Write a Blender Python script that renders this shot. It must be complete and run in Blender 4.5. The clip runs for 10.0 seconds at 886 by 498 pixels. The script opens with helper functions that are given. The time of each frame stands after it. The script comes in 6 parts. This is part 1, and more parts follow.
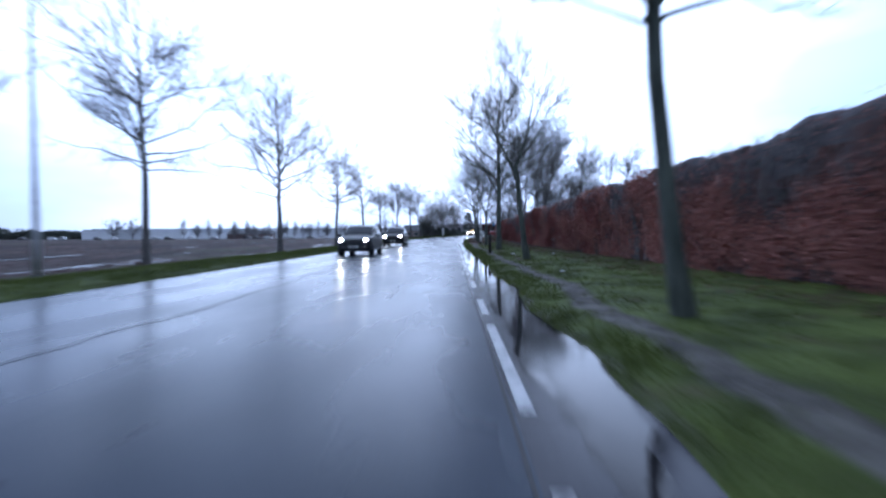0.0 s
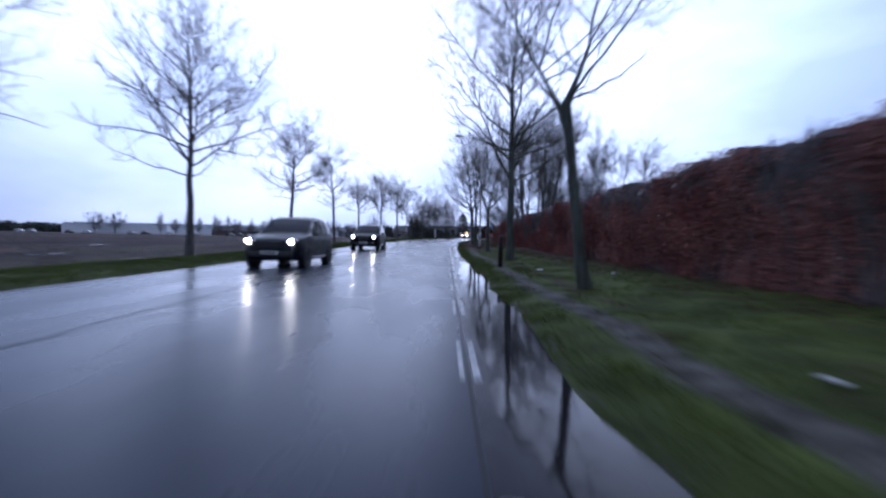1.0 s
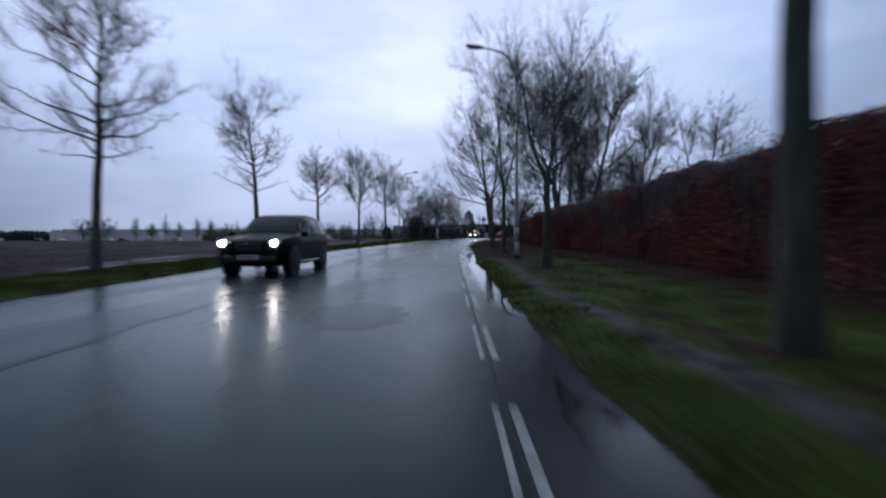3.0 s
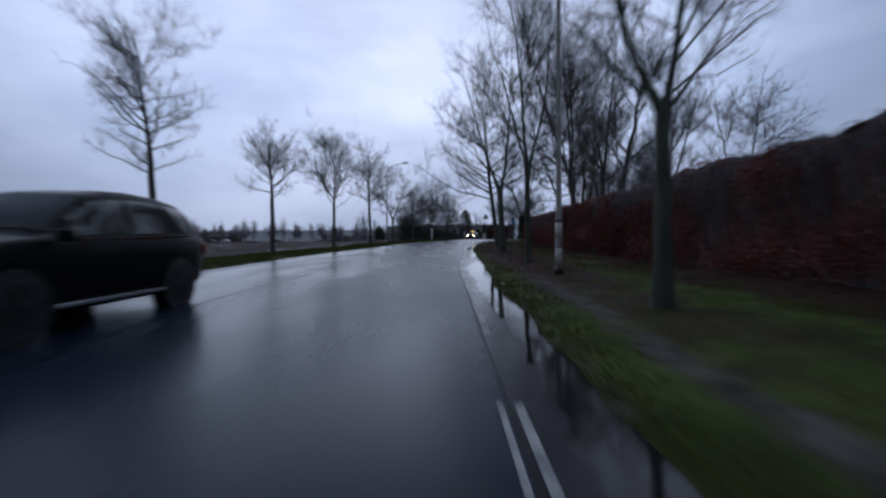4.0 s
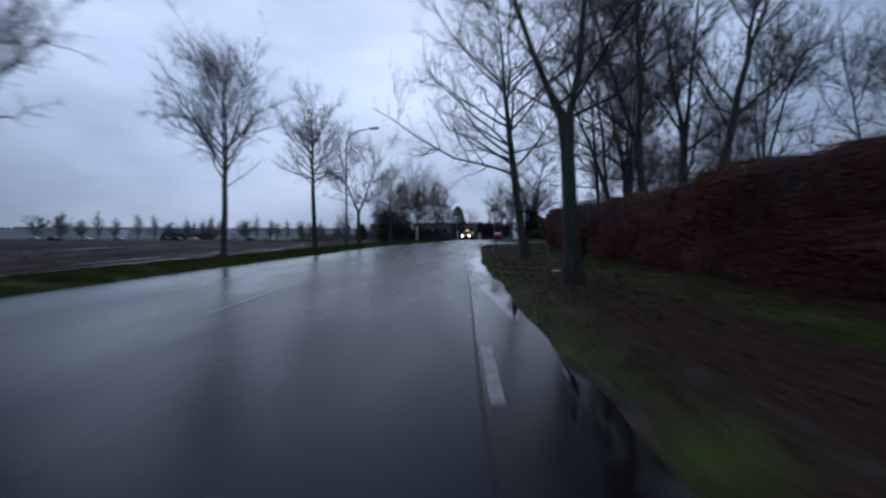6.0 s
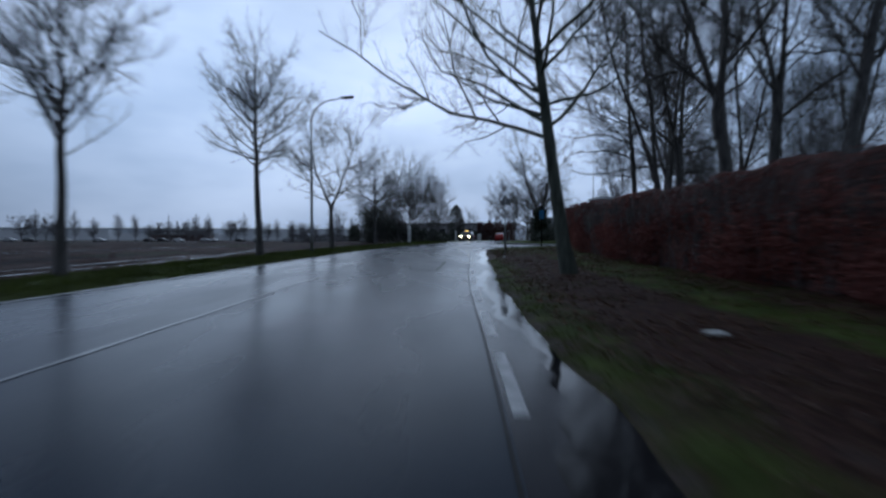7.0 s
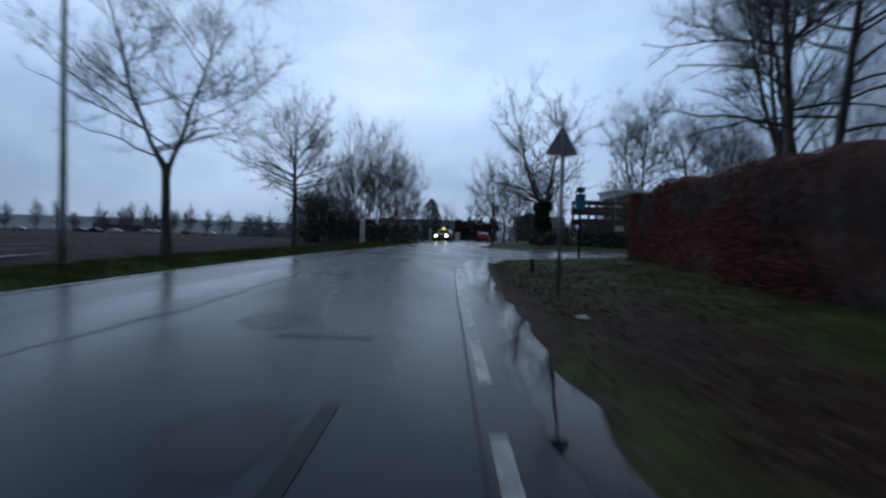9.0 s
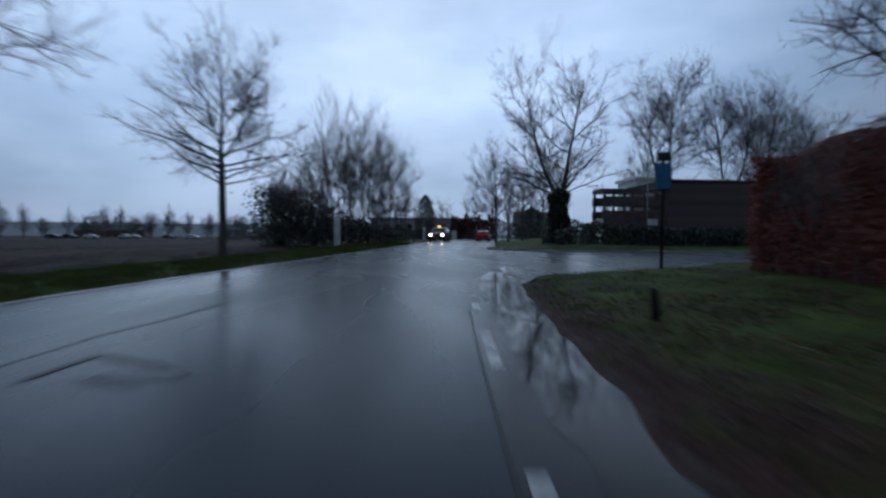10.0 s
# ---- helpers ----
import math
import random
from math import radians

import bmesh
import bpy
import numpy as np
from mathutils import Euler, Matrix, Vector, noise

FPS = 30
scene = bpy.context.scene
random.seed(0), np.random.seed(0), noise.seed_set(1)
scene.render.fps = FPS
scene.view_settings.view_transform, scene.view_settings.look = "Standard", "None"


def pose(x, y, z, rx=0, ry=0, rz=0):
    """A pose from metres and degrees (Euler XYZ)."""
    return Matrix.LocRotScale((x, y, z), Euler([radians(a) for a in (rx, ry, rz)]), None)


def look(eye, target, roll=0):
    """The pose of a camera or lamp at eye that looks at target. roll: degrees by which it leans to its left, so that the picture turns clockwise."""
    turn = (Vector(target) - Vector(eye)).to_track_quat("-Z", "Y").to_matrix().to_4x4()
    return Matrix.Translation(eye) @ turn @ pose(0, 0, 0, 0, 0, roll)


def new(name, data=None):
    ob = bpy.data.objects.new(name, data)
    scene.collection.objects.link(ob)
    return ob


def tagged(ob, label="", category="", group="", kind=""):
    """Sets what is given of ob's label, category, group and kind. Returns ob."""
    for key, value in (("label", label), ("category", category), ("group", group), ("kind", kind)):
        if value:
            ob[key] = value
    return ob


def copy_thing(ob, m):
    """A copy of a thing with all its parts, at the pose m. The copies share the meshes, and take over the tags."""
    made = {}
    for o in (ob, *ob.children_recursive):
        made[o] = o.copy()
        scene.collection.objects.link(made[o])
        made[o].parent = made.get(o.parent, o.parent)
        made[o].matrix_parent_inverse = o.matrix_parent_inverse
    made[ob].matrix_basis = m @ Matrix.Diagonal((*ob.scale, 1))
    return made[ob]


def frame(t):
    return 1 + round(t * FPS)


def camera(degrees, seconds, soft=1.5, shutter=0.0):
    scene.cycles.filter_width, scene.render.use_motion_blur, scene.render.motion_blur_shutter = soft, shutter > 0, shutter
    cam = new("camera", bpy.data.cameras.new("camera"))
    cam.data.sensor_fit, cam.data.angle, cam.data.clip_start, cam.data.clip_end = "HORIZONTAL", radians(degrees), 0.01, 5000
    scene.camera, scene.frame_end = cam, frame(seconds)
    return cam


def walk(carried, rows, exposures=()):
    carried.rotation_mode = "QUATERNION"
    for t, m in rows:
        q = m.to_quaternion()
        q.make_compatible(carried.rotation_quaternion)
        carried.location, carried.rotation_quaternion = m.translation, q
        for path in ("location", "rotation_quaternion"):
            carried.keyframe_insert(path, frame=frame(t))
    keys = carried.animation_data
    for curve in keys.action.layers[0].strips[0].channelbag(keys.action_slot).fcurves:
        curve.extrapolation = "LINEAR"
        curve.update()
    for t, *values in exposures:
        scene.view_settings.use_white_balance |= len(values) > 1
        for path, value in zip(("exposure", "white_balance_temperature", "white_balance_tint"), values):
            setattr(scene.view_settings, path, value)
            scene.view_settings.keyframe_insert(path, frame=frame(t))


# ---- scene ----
# ---------------------------------------------------------------- camera
cam = camera(86.0, 10.0, soft=2.5, shutter=0.8)
PATH = [
    (0.0, pose(-0.008, 0.002, 1.189, 88.519, 0.323, 1.117)),
    (0.5, pose(0.118, 5.252, 1.221, 88.538, 0.615, 0.125)),
    (1.0, pose(0.162, 10.350, 1.215, 88.770, -1.121, 0.349)),
    (1.5, pose(0.117, 15.249, 1.233, 88.507, -0.203, 0.838)),
    (2.0, pose(0.103, 19.773, 1.273, 88.557, -0.525, 0.749)),
    (2.5, pose(0.081, 24.320, 1.278, 88.726, -0.170, 0.710)),
    (3.8, pose(-0.060, 35.648, 1.421, 88.805, 0.445, 0.823)),
    (4.0, pose(-0.044, 37.228, 1.405, 88.853, 0.315, 0.277)),
    (4.5, pose(-0.032, 41.294, 1.472, 88.753, -0.090, 0.652)),
    (5.0, pose(0.046, 45.527, 1.494, 88.672, -0.493, 0.277)),
    (5.5, pose(0.100, 49.639, 1.561, 88.695, -0.153, -0.613)),
    (7.0, pose(0.541, 61.728, 1.744, 88.813, -0.102, -1.052)),
    (7.5, pose(0.677, 65.724, 1.782, 88.605, 0.809, -2.763)),
    (8.0, pose(0.866, 69.544, 1.841, 88.695, -0.728, -3.200)),
    (8.5, pose(1.181, 73.471, 1.881, 88.652, -0.662, -3.568)),
    (9.0, pose(1.458, 77.310, 1.964, 88.591, -1.553, -4.000)),
    (9.5, pose(1.702, 81.038, 1.969, 88.613, -0.527, -2.943)),
    (10.0, pose(1.927, 84.880, 2.027, 88.436, -0.371, -4.605)),
]
walk(cam, PATH, exposures=(
    (0.0, 1.20, 5550, 11), (0.5, 0.90, 5560, 13), (1.0, 0.62, 5640, 19), (1.5, 0.43, 5750, 19), (2.0, 0.22, 5880, 18),
    (2.5, -0.03, 6050, 14), (4.0, -0.32, 6300, 12), (5.5, -0.38, 6250, 9), (7.0, -0.33, 5950, 4), (10.0, -0.42, 5850, 1)))

# ---------------------------------------------------------------- sky and sun
SUN_EL, SUN_AZ = radians(27), radians(-4)      # behind the clouds, ahead of the rider
world = bpy.data.worlds.new("overcast_sky")
scene.world = world
world.use_nodes = True
wn, wl = world.node_tree.nodes, world.node_tree.links
wn.clear()


def wnode(kind, **values):
    n = wn.new(kind)
    for key, value in values.items():
        n.inputs[key].default_value = value
    return n


w_out = wnode("ShaderNodeOutputWorld")
w_sky = wnode("ShaderNodeTexSky")
w_sky.sky_type, w_sky.sun_disc = "NISHITA", False
w_sky.sun_elevation, w_sky.sun_rotation = SUN_EL, SUN_AZ
w_sky.air_density, w_sky.dust_density = 1.2, 3.0
w_bg_sky = wnode("ShaderNodeBackground", Strength=0.05)
wl.new(w_sky.outputs[0], w_bg_sky.inputs[0])
w_co = wnode("ShaderNodeTexCoord")
# cloud deck: stretched noise, brighter round the hidden sun, a little darker to the zenith
w_map = wn.new("ShaderNodeMapping")
w_map.inputs["Scale"].default_value = (1.6, 1.6, 4.0)
wl.new(w_co.outputs["Generated"], w_map.inputs[0])
w_noise = wnode("ShaderNodeTexNoise", Scale=1.5, Detail=4.0, Roughness=0.5)
wl.new(w_map.outputs[0], w_noise.inputs["Vector"])
w_ramp = wn.new("ShaderNodeValToRGB")
w_ramp.color_ramp.elements[0].position, w_ramp.color_ramp.elements[0].color = 0.32, (0.33, 0.42, 0.61, 1)
w_ramp.color_ramp.elements[1].position, w_ramp.color_ramp.elements[1].color = 0.68, (0.56, 0.65, 0.87, 1)
wl.new(w_noise.outputs[0], w_ramp.inputs[0])
w_dot = wn.new("ShaderNodeVectorMath")
w_dot.operation = "DOT_PRODUCT"
w_dot.inputs[1].default_value = (math.sin(SUN_AZ) * math.cos(SUN_EL), math.cos(SUN_AZ) * math.cos(SUN_EL), math.sin(SUN_EL))
wl.new(w_co.outputs["Generated"], w_dot.inputs[0])
w_pow = wn.new("ShaderNodeMapRange")
w_pow.interpolation_type = "SMOOTHERSTEP"
w_pow.inputs["From Min"].default_value, w_pow.inputs["From Max"].default_value = 0.43, 1.0
w_pow.inputs["To Min"].default_value, w_pow.inputs["To Max"].default_value = 0.56, 1.68
wl.new(w_dot.outputs["Value"], w_pow.inputs["Value"])
w_sep = wn.new("ShaderNodeSeparateXYZ")
wl.new(w_co.outputs["Generated"], w_sep.inputs[0])
w_zen = wn.new("ShaderNodeMapRange")               # unseen upper sky, darkened only to dim the ground below
w_zen.inputs["From Min"].default_value, w_zen.inputs["From Max"].default_value = 0.35, 0.95
w_zen.inputs["To Min"].default_value, w_zen.inputs["To Max"].default_value = 1.0, 0.5
wl.new(w_sep.outputs[2], w_zen.inputs["Value"])
w_mul = wn.new("ShaderNodeMath")
w_mul.operation = "MULTIPLY"
wl.new(w_pow.outputs[0], w_mul.inputs[0])
wl.new(w_zen.outputs[0], w_mul.inputs[1])
w_low = wn.new("ShaderNodeMapRange")               # rain-grey towards the horizon
w_low.inputs["From Min"].default_value, w_low.inputs["From Max"].default_value = 0.0, 0.26
w_low.inputs["To Min"].default_value, w_low.inputs["To Max"].default_value = 0.70, 1.0
wl.new(w_sep.outputs[2], w_low.inputs["Value"])
w_all = wn.new("ShaderNodeMath")
w_all.operation = "MULTIPLY"
wl.new(w_mul.outputs[0], w_all.inputs[0])
wl.new(w_low.outputs[0], w_all.inputs[1])
w_bg_cloud = wnode("ShaderNodeBackground")
wl.new(w_ramp.outputs[0], w_bg_cloud.inputs[0])
wl.new(w_all.outputs[0], w_bg_cloud.inputs[1])
w_add = wn.new("ShaderNodeMixShader")          # the deck hides most of the clear sky
w_add.inputs[0].default_value = 0.95
wl.new(w_bg_sky.outputs[0], w_add.inputs[1])
wl.new(w_bg_cloud.outputs[0], w_add.inputs[2])
wl.new(w_add.outputs[0], w_out.inputs[0])

sun = new("sun", bpy.data.lights.new("sun", "SUN"))
sun.data.energy, sun.data.angle, sun.data.color = 0.5, radians(70), (0.80, 0.88, 1.0)
sun.matrix_world = look((0, 0, 60), (-60 * math.sin(SUN_AZ), -60 * math.cos(SUN_AZ), 60 - 60 * math.tan(SUN_EL)))

# ---------------------------------------------------------------- materials


def material(name):
    m = bpy.data.materials.new(name)
    m.use_nodes = True
    return m, m.node_tree.nodes, m.node_tree.links, m.node_tree.nodes["Principled BSDF"]


def paint(name, dark, light, rough=(0.5, 0.7), scale=6.0, bump=0.0, bump_scale=40.0, metal=0.0, stretch=(1, 1, 1), per_object=0.0, coat=0.0,
          per_island=0.0, lo=0.3, hi=0.7, shine=0.5):
    """A surface that varies between two colours and two roughnesses at a large and a small scale."""
    m, n, l, b = material(name)
    co = n.new("ShaderNodeTexCoord")
    mp = n.new("ShaderNodeMapping")
    mp.inputs["Scale"].default_value = stretch
    l.new(co.outputs["Object"], mp.inputs[0])
    big, fine = n.new("ShaderNodeTexNoise"), n.new("ShaderNodeTexNoise")
    big.inputs["Scale"].default_value, big.inputs["Detail"].default_value = scale, 4
    fine.inputs["Scale"].default_value, fine.inputs["Detail"].default_value = scale * 7, 3
    add = n.new("ShaderNodeMath")
    add.operation = "MULTIPLY_ADD"
    add.inputs[1].default_value = 0.35
    l.new(mp.outputs[0], big.inputs["Vector"])
    l.new(mp.outputs[0], fine.inputs["Vector"])
    l.new(fine.outputs[0], add.inputs[0])
    l.new(big.outputs[0], add.inputs[2])
    src = add.outputs[0]
    if per_object or per_island:
        info = n.new("ShaderNodeObjectInfo") if per_object else n.new("ShaderNodeNewGeometry")
        more = n.new("ShaderNodeMath")
        more.operation = "MULTIPLY_ADD"
        more.inputs[1].default_value = per_object or per_island
        l.new(info.outputs["Random" if per_object else "Random Per Island"], more.inputs[0])
        l.new(src, more.inputs[2])
        src = more.outputs[0]
    rp = n.new("ShaderNodeMapRange")
    rp.inputs["From Min"].default_value, rp.inputs["From Max"].default_value = lo + 0.17, hi + 0.17 + (per_object or per_island)
    l.new(src, rp.inputs["Value"])
    mix = n.new("ShaderNodeMix")
    mix.data_type = "RGBA"
    mix.inputs[6].default_value, mix.inputs[7].default_value = (*dark, 1), (*light, 1)
    l.new(rp.outputs[0], mix.inputs[0])
    l.new(mix.outputs[2], b.inputs["Base Color"])
    rr = n.new("ShaderNodeMapRange")
    rr.inputs["From Min"].default_value, rr.inputs["From Max"].default_value = 0.35, 0.65
    rr.inputs["To Min"].default_value, rr.inputs["To Max"].default_value = rough
    l.new(fine.outputs[0], rr.inputs["Value"])
    l.new(rr.outputs[0], b.inputs["Roughness"])
    b.inputs["Metallic"].default_value, b.inputs["Coat Weight"].default_value = metal, coat
    b.inputs["Specular IOR Level"].default_value = shine
    b.inputs["Coat Roughness"].default_value = 0.08
    if bump:
        tex = n.new("ShaderNodeTexNoise")
        tex.inputs["Scale"].default_value, tex.inputs["Detail"].default_value = bump_scale, 4
        l.new(mp.outputs[0], tex.inputs["Vector"])
        bp = n.new("ShaderNodeBump")
        bp.inputs["Strength"].default_value, bp.inputs["Distance"].default_value = bump, 0.02
        l.new(tex.outputs[0], bp.inputs["Height"])
        l.new(bp.outputs[0], b.inputs["Normal"])
    return m


def glow(name, colour, strength):
    m, n, l, b = material(name)
    b.inputs["Base Color"].default_value = (*colour, 1)
    b.inputs["Emission Color"].default_value = (*colour, 1)
    b.inputs["Emission Strength"].default_value = strength
    return m


def asphalt(name, dark, light, film, shine=0.27, ripple=0.14, grit=0.22, sky_tint=None):
    """Wet asphalt: dark stone grain under a film of rain that lies thicker in long smears."""
    m, n, l, b = material(name)
    co = n.new("ShaderNodeTexCoord")
    mp = n.new("ShaderNodeMapping")
    mp.inputs["Scale"].default_value = (1.0, 0.3, 1.0)
    l.new(co.outputs["Object"], mp.inputs[0])
    smear, grain, blot = n.new("ShaderNodeTexNoise"), n.new("ShaderNodeTexNoise"), n.new("ShaderNodeTexNoise")
    smear.inputs["Scale"].default_value, smear.inputs["Detail"].default_value = 0.7, 4
    grain.inputs["Scale"].default_value, grain.inputs["Detail"].default_value = 90, 3
    blot.inputs["Scale"].default_value, blot.inputs["Detail"].default_value = 0.5, 5
    l.new(mp.outputs[0], smear.inputs["Vector"])
    l.new(co.outputs["Object"], grain.inputs["Vector"])
    l.new(co.outputs["Object"], blot.inputs["Vector"])
    mix = n.new("ShaderNodeMix")
    mix.data_type = "RGBA"
    mix.inputs[6].default_value, mix.inputs[7].default_value = (*dark, 1), (*light, 1)
    add = n.new("ShaderNodeMath")
    add.operation = "MULTIPLY"
    l.new(grain.outputs[0], add.inputs[0])
    l.new(blot.outputs[0], add.inputs[1])
    rp = n.new("ShaderNodeMapRange")
    rp.inputs["From Min"].default_value, rp.inputs["From Max"].default_value = 0.12, 0.4
    l.new(add.outputs[0], rp.inputs["Value"])
    l.new(rp.outputs[0], mix.inputs[0])
    l.new(mix.outputs[2], b.inputs["Base Color"])
    rr = n.new("ShaderNodeMapRange")
    rr.inputs["From Min"].default_value, rr.inputs["From Max"].default_value = 0.32, 0.68
    rr.inputs["To Min"].default_value, rr.inputs["To Max"].default_value = film
    l.new(smear.outputs[0], rr.inputs["Value"])
    l.new(rr.outputs[0], b.inputs["Roughness"])
    b.inputs["IOR"].default_value = 1.33
    b.inputs["Specular IOR Level"].default_value = shine
    # puts the sky's colour into the gloss itself
    if sky_tint:
        b.inputs["Specular Tint"].default_value = (*sky_tint, 1)
    wave = n.new("ShaderNodeTexNoise")
    wave.inputs["Scale"].default_value, wave.inputs["Detail"].default_value = 9.0, 4
    l.new(co.outputs["Object"], wave.inputs["Vector"])
    bp = n.new("ShaderNodeBump")
    bp.inputs["Strength"].default_value, bp.inputs["Distance"].default_value = ripple, 0.01
    l.new(wave.outputs[0], bp.inputs["Height"])
    b2 = n.new("ShaderNodeBump")
    b2.inputs["Strength"].default_value, b2.inputs["Distance"].default_value = grit, 0.003
    l.new(grain.outputs[0], b2.inputs["Height"])
    l.new(bp.outputs[0], b2.inputs["Normal"])
    l.new(b2.outputs[0], b.inputs["Normal"])
    return m


# road, margin and patch: the sky's blue reflection is painted into colour and gloss
M_ROAD = asphalt("wet_asphalt", (0.0072, 0.0125, 0.0255), (0.015, 0.025, 0.046), (0.22, 0.33), 0.15, 0.10, 0.16, sky_tint=(0.74, 0.93, 1.0))
M_STREET = asphalt("pale_wet_street_asphalt", (0.085, 0.09, 0.10), (0.165, 0.172, 0.185), (0.24, 0.36), 0.18, 0.12, 0.2)
M_MARGIN = asphalt("wet_margin_asphalt", (0.012, 0.012, 0.018), (0.027, 0.026, 0.034), (0.12, 0.26), 0.13, sky_tint=(0.88, 0.95, 1.0))
M_WATER = asphalt("standing_water", (0.011, 0.0105, 0.012), (0.020, 0.0185, 0.020), (0.03, 0.09), 0.14, 0.08, 0.02)
M_MUDWATER = asphalt("muddy_water", (0.06, 0.05, 0.045), (0.11, 0.095, 0.085), (0.12, 0.3), 0.2, 0.2, 0.1)
M_CLOD = paint("wet_clod", (0.024, 0.017, 0.016), (0.080, 0.047, 0.041), (0.7, 0.9), 0.4, per_island=0.5, shine=0.06)
M_LINE = paint("worn_white_road_paint", (0.11, 0.11, 0.115), (0.58, 0.58, 0.57), (0.25, 0.5), 7.0, 0.1, 80, shine=0.3)
M_FAINT = paint("faint_road_paint", (0.012, 0.015, 0.022), (0.15, 0.155, 0.165), (0.22, 0.34), 5.0, 0.1, 60, shine=0.26)
M_TAR = asphalt("dark_tar_patch", (0.008, 0.008, 0.010), (0.018, 0.018, 0.021), (0.34, 0.48), 0.17)
M_PATCH = asphalt("darker_asphalt", (0.0065, 0.010, 0.018), (0.013, 0.020, 0.033), (0.26, 0.37), 0.135, 0.14, 0.22, sky_tint=(0.74, 0.93, 1.0))
M_BARK = paint("wet_bark", (0.052, 0.049, 0.048), (0.15, 0.14, 0.132), (0.5, 0.8), 3.0, 0.9, 18, stretch=(3, 3, 0.6), shine=0.25)
M_BARK_GREEN = paint("mossy_wet_bark", (0.046, 0.051, 0.042), (0.125, 0.138, 0.112), (0.55, 0.8), 2.2, 0.9, 18, stretch=(3, 3, 0.6), shine=0.15)
# lighter copy for distant twigs: the rain haze is put into their colour
M_TWIG_HAZED = paint("haze_paled_twig_bark", (0.13, 0.125, 0.13), (0.27, 0.255, 0.26), (0.6, 0.8), 2.0, shine=0.1)
M_TWIG = paint("twig_bark", (0.075, 0.068, 0.066), (0.19, 0.172, 0.166), (0.55, 0.75), 2.0)
M_LEAF = paint("copper_beech_leaf", (0.108, 0.043, 0.041), (0.39, 0.148, 0.122), (0.65, 0.85), 0.3, per_island=0.22, shine=0.12)
# tan leaves made lighter still: veiling glare is put into their colour
M_LEAF_TAN = paint("glare_lifted_tan_beech_leaf", (0.23, 0.106, 0.092), (0.55, 0.25, 0.20), (0.65, 0.85), 0.3, per_island=0.25, shine=0.12)
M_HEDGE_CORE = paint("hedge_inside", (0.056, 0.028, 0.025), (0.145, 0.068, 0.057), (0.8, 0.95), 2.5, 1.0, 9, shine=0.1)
M_HEDGE_TWIG = paint("bare_hedge_twigs", (0.045, 0.041, 0.043), (0.15, 0.135, 0.138), (0.75, 0.95), 5.0, 1.0, 14, shine=0.1)
M_GRASS = paint("grass_blade", (0.050, 0.062, 0.017), (0.145, 0.180, 0.042), (0.6, 0.8), 0.6, per_island=0.35, shine=0.12)
M_IVY = paint("ivy_leaf", (0.028, 0.036, 0.024), (0.06, 0.075, 0.042), (0.35, 0.5), 1.0, per_island=0.5)
M_SHRUB = paint("shrub_leaf", (0.045, 0.054, 0.044), (0.105, 0.118, 0.085), (0.45, 0.65), 0.6, per_island=0.5)
M_STEEL = paint("galvanised_steel", (0.22, 0.23, 0.24), (0.42, 0.43, 0.44), (0.3, 0.5), 3.0, metal=0.7)
M_POLE = paint("weathered_concrete_pole", (0.30, 0.29, 0.26), (0.50, 0.49, 0.44), (0.5, 0.75), 2.0, 0.2, 30)
M_POLEBAND = paint("pale_pole_band", (0.55, 0.54, 0.48), (0.75, 0.74, 0.68), (0.4, 0.6), 3.0)
M_WHITE = paint("white_painted_concrete", (0.55, 0.55, 0.53), (0.80, 0.80, 0.78), (0.5, 0.7), 2.0, 0.1, 30)
M_DARKWOOD = paint("tarred_wood", (0.012, 0.010, 0.009), (0.036, 0.030, 0.026), (0.6, 0.8), 3.0, 0.4, 25, stretch=(1, 1, 0.2), shine=0.15)
M_TIMBER = paint("dark_stained_timber", (0.065, 0.045, 0.043), (0.15, 0.105, 0.098), (0.5, 0.75), 1.5, 0.3, 25)
M_BRICK = paint("brown_brickwork", (0.18, 0.135, 0.115), (0.30, 0.235, 0.20), (0.7, 0.85), 1.2, 0.3, 30)
M_PALEBRICK = paint("pale_brickwork", (0.27, 0.26, 0.265), (0.40, 0.385, 0.39), (0.7, 0.85), 1.2, 0.3, 30)
M_ROOF = paint("dark_roofing", (0.03, 0.03, 0.033), (0.06, 0.06, 0.065), (0.5, 0.7), 1.0)
M_PALE = paint("pale_cladding", (0.78, 0.79, 0.80), (0.86, 0.87, 0.88), (0.4, 0.6), 0.2)
M_GREYCLAD = paint("grey_cladding", (0.58, 0.61, 0.65), (0.68, 0.71, 0.74), (0.4, 0.6), 0.2)
M_PANE = paint("window_glass", (0.02, 0.025, 0.03), (0.05, 0.055, 0.06), (0.03, 0.08), 1.0)
M_KERB = paint("concrete_kerb", (0.22, 0.22, 0.21), (0.38, 0.38, 0.36), (0.4, 0.65), 2.5, 0.3, 40, per_object=0.3)
M_LITTER = paint("pale_litter", (0.62, 0.62, 0.58), (0.85, 0.85, 0.82), (0.3, 0.6), 8.0)
M_LITTER_Y = paint("yellowish_litter", (0.45, 0.44, 0.22), (0.65, 0.64, 0.38), (0.3, 0.5), 8.0)
M_SIGNBACK = paint("grey_sign_back", (0.19, 0.20, 0.21), (0.31, 0.32, 0.33), (0.35, 0.55), 5.0, metal=0.3)
M_SIGNBLUE = paint("blue_sign_face", (0.02, 0.16, 0.36), (0.03, 0.22, 0.46), (0.25, 0.4), 4.0)
M_BLACK = paint("black_plastic", (0.012, 0.012, 0.013), (0.03, 0.03, 0.032), (0.35, 0.55), 6.0)
M_TYRE = paint("tyre_rubber", (0.01, 0.01, 0.01), (0.025, 0.025, 0.025), (0.6, 0.8), 8.0)
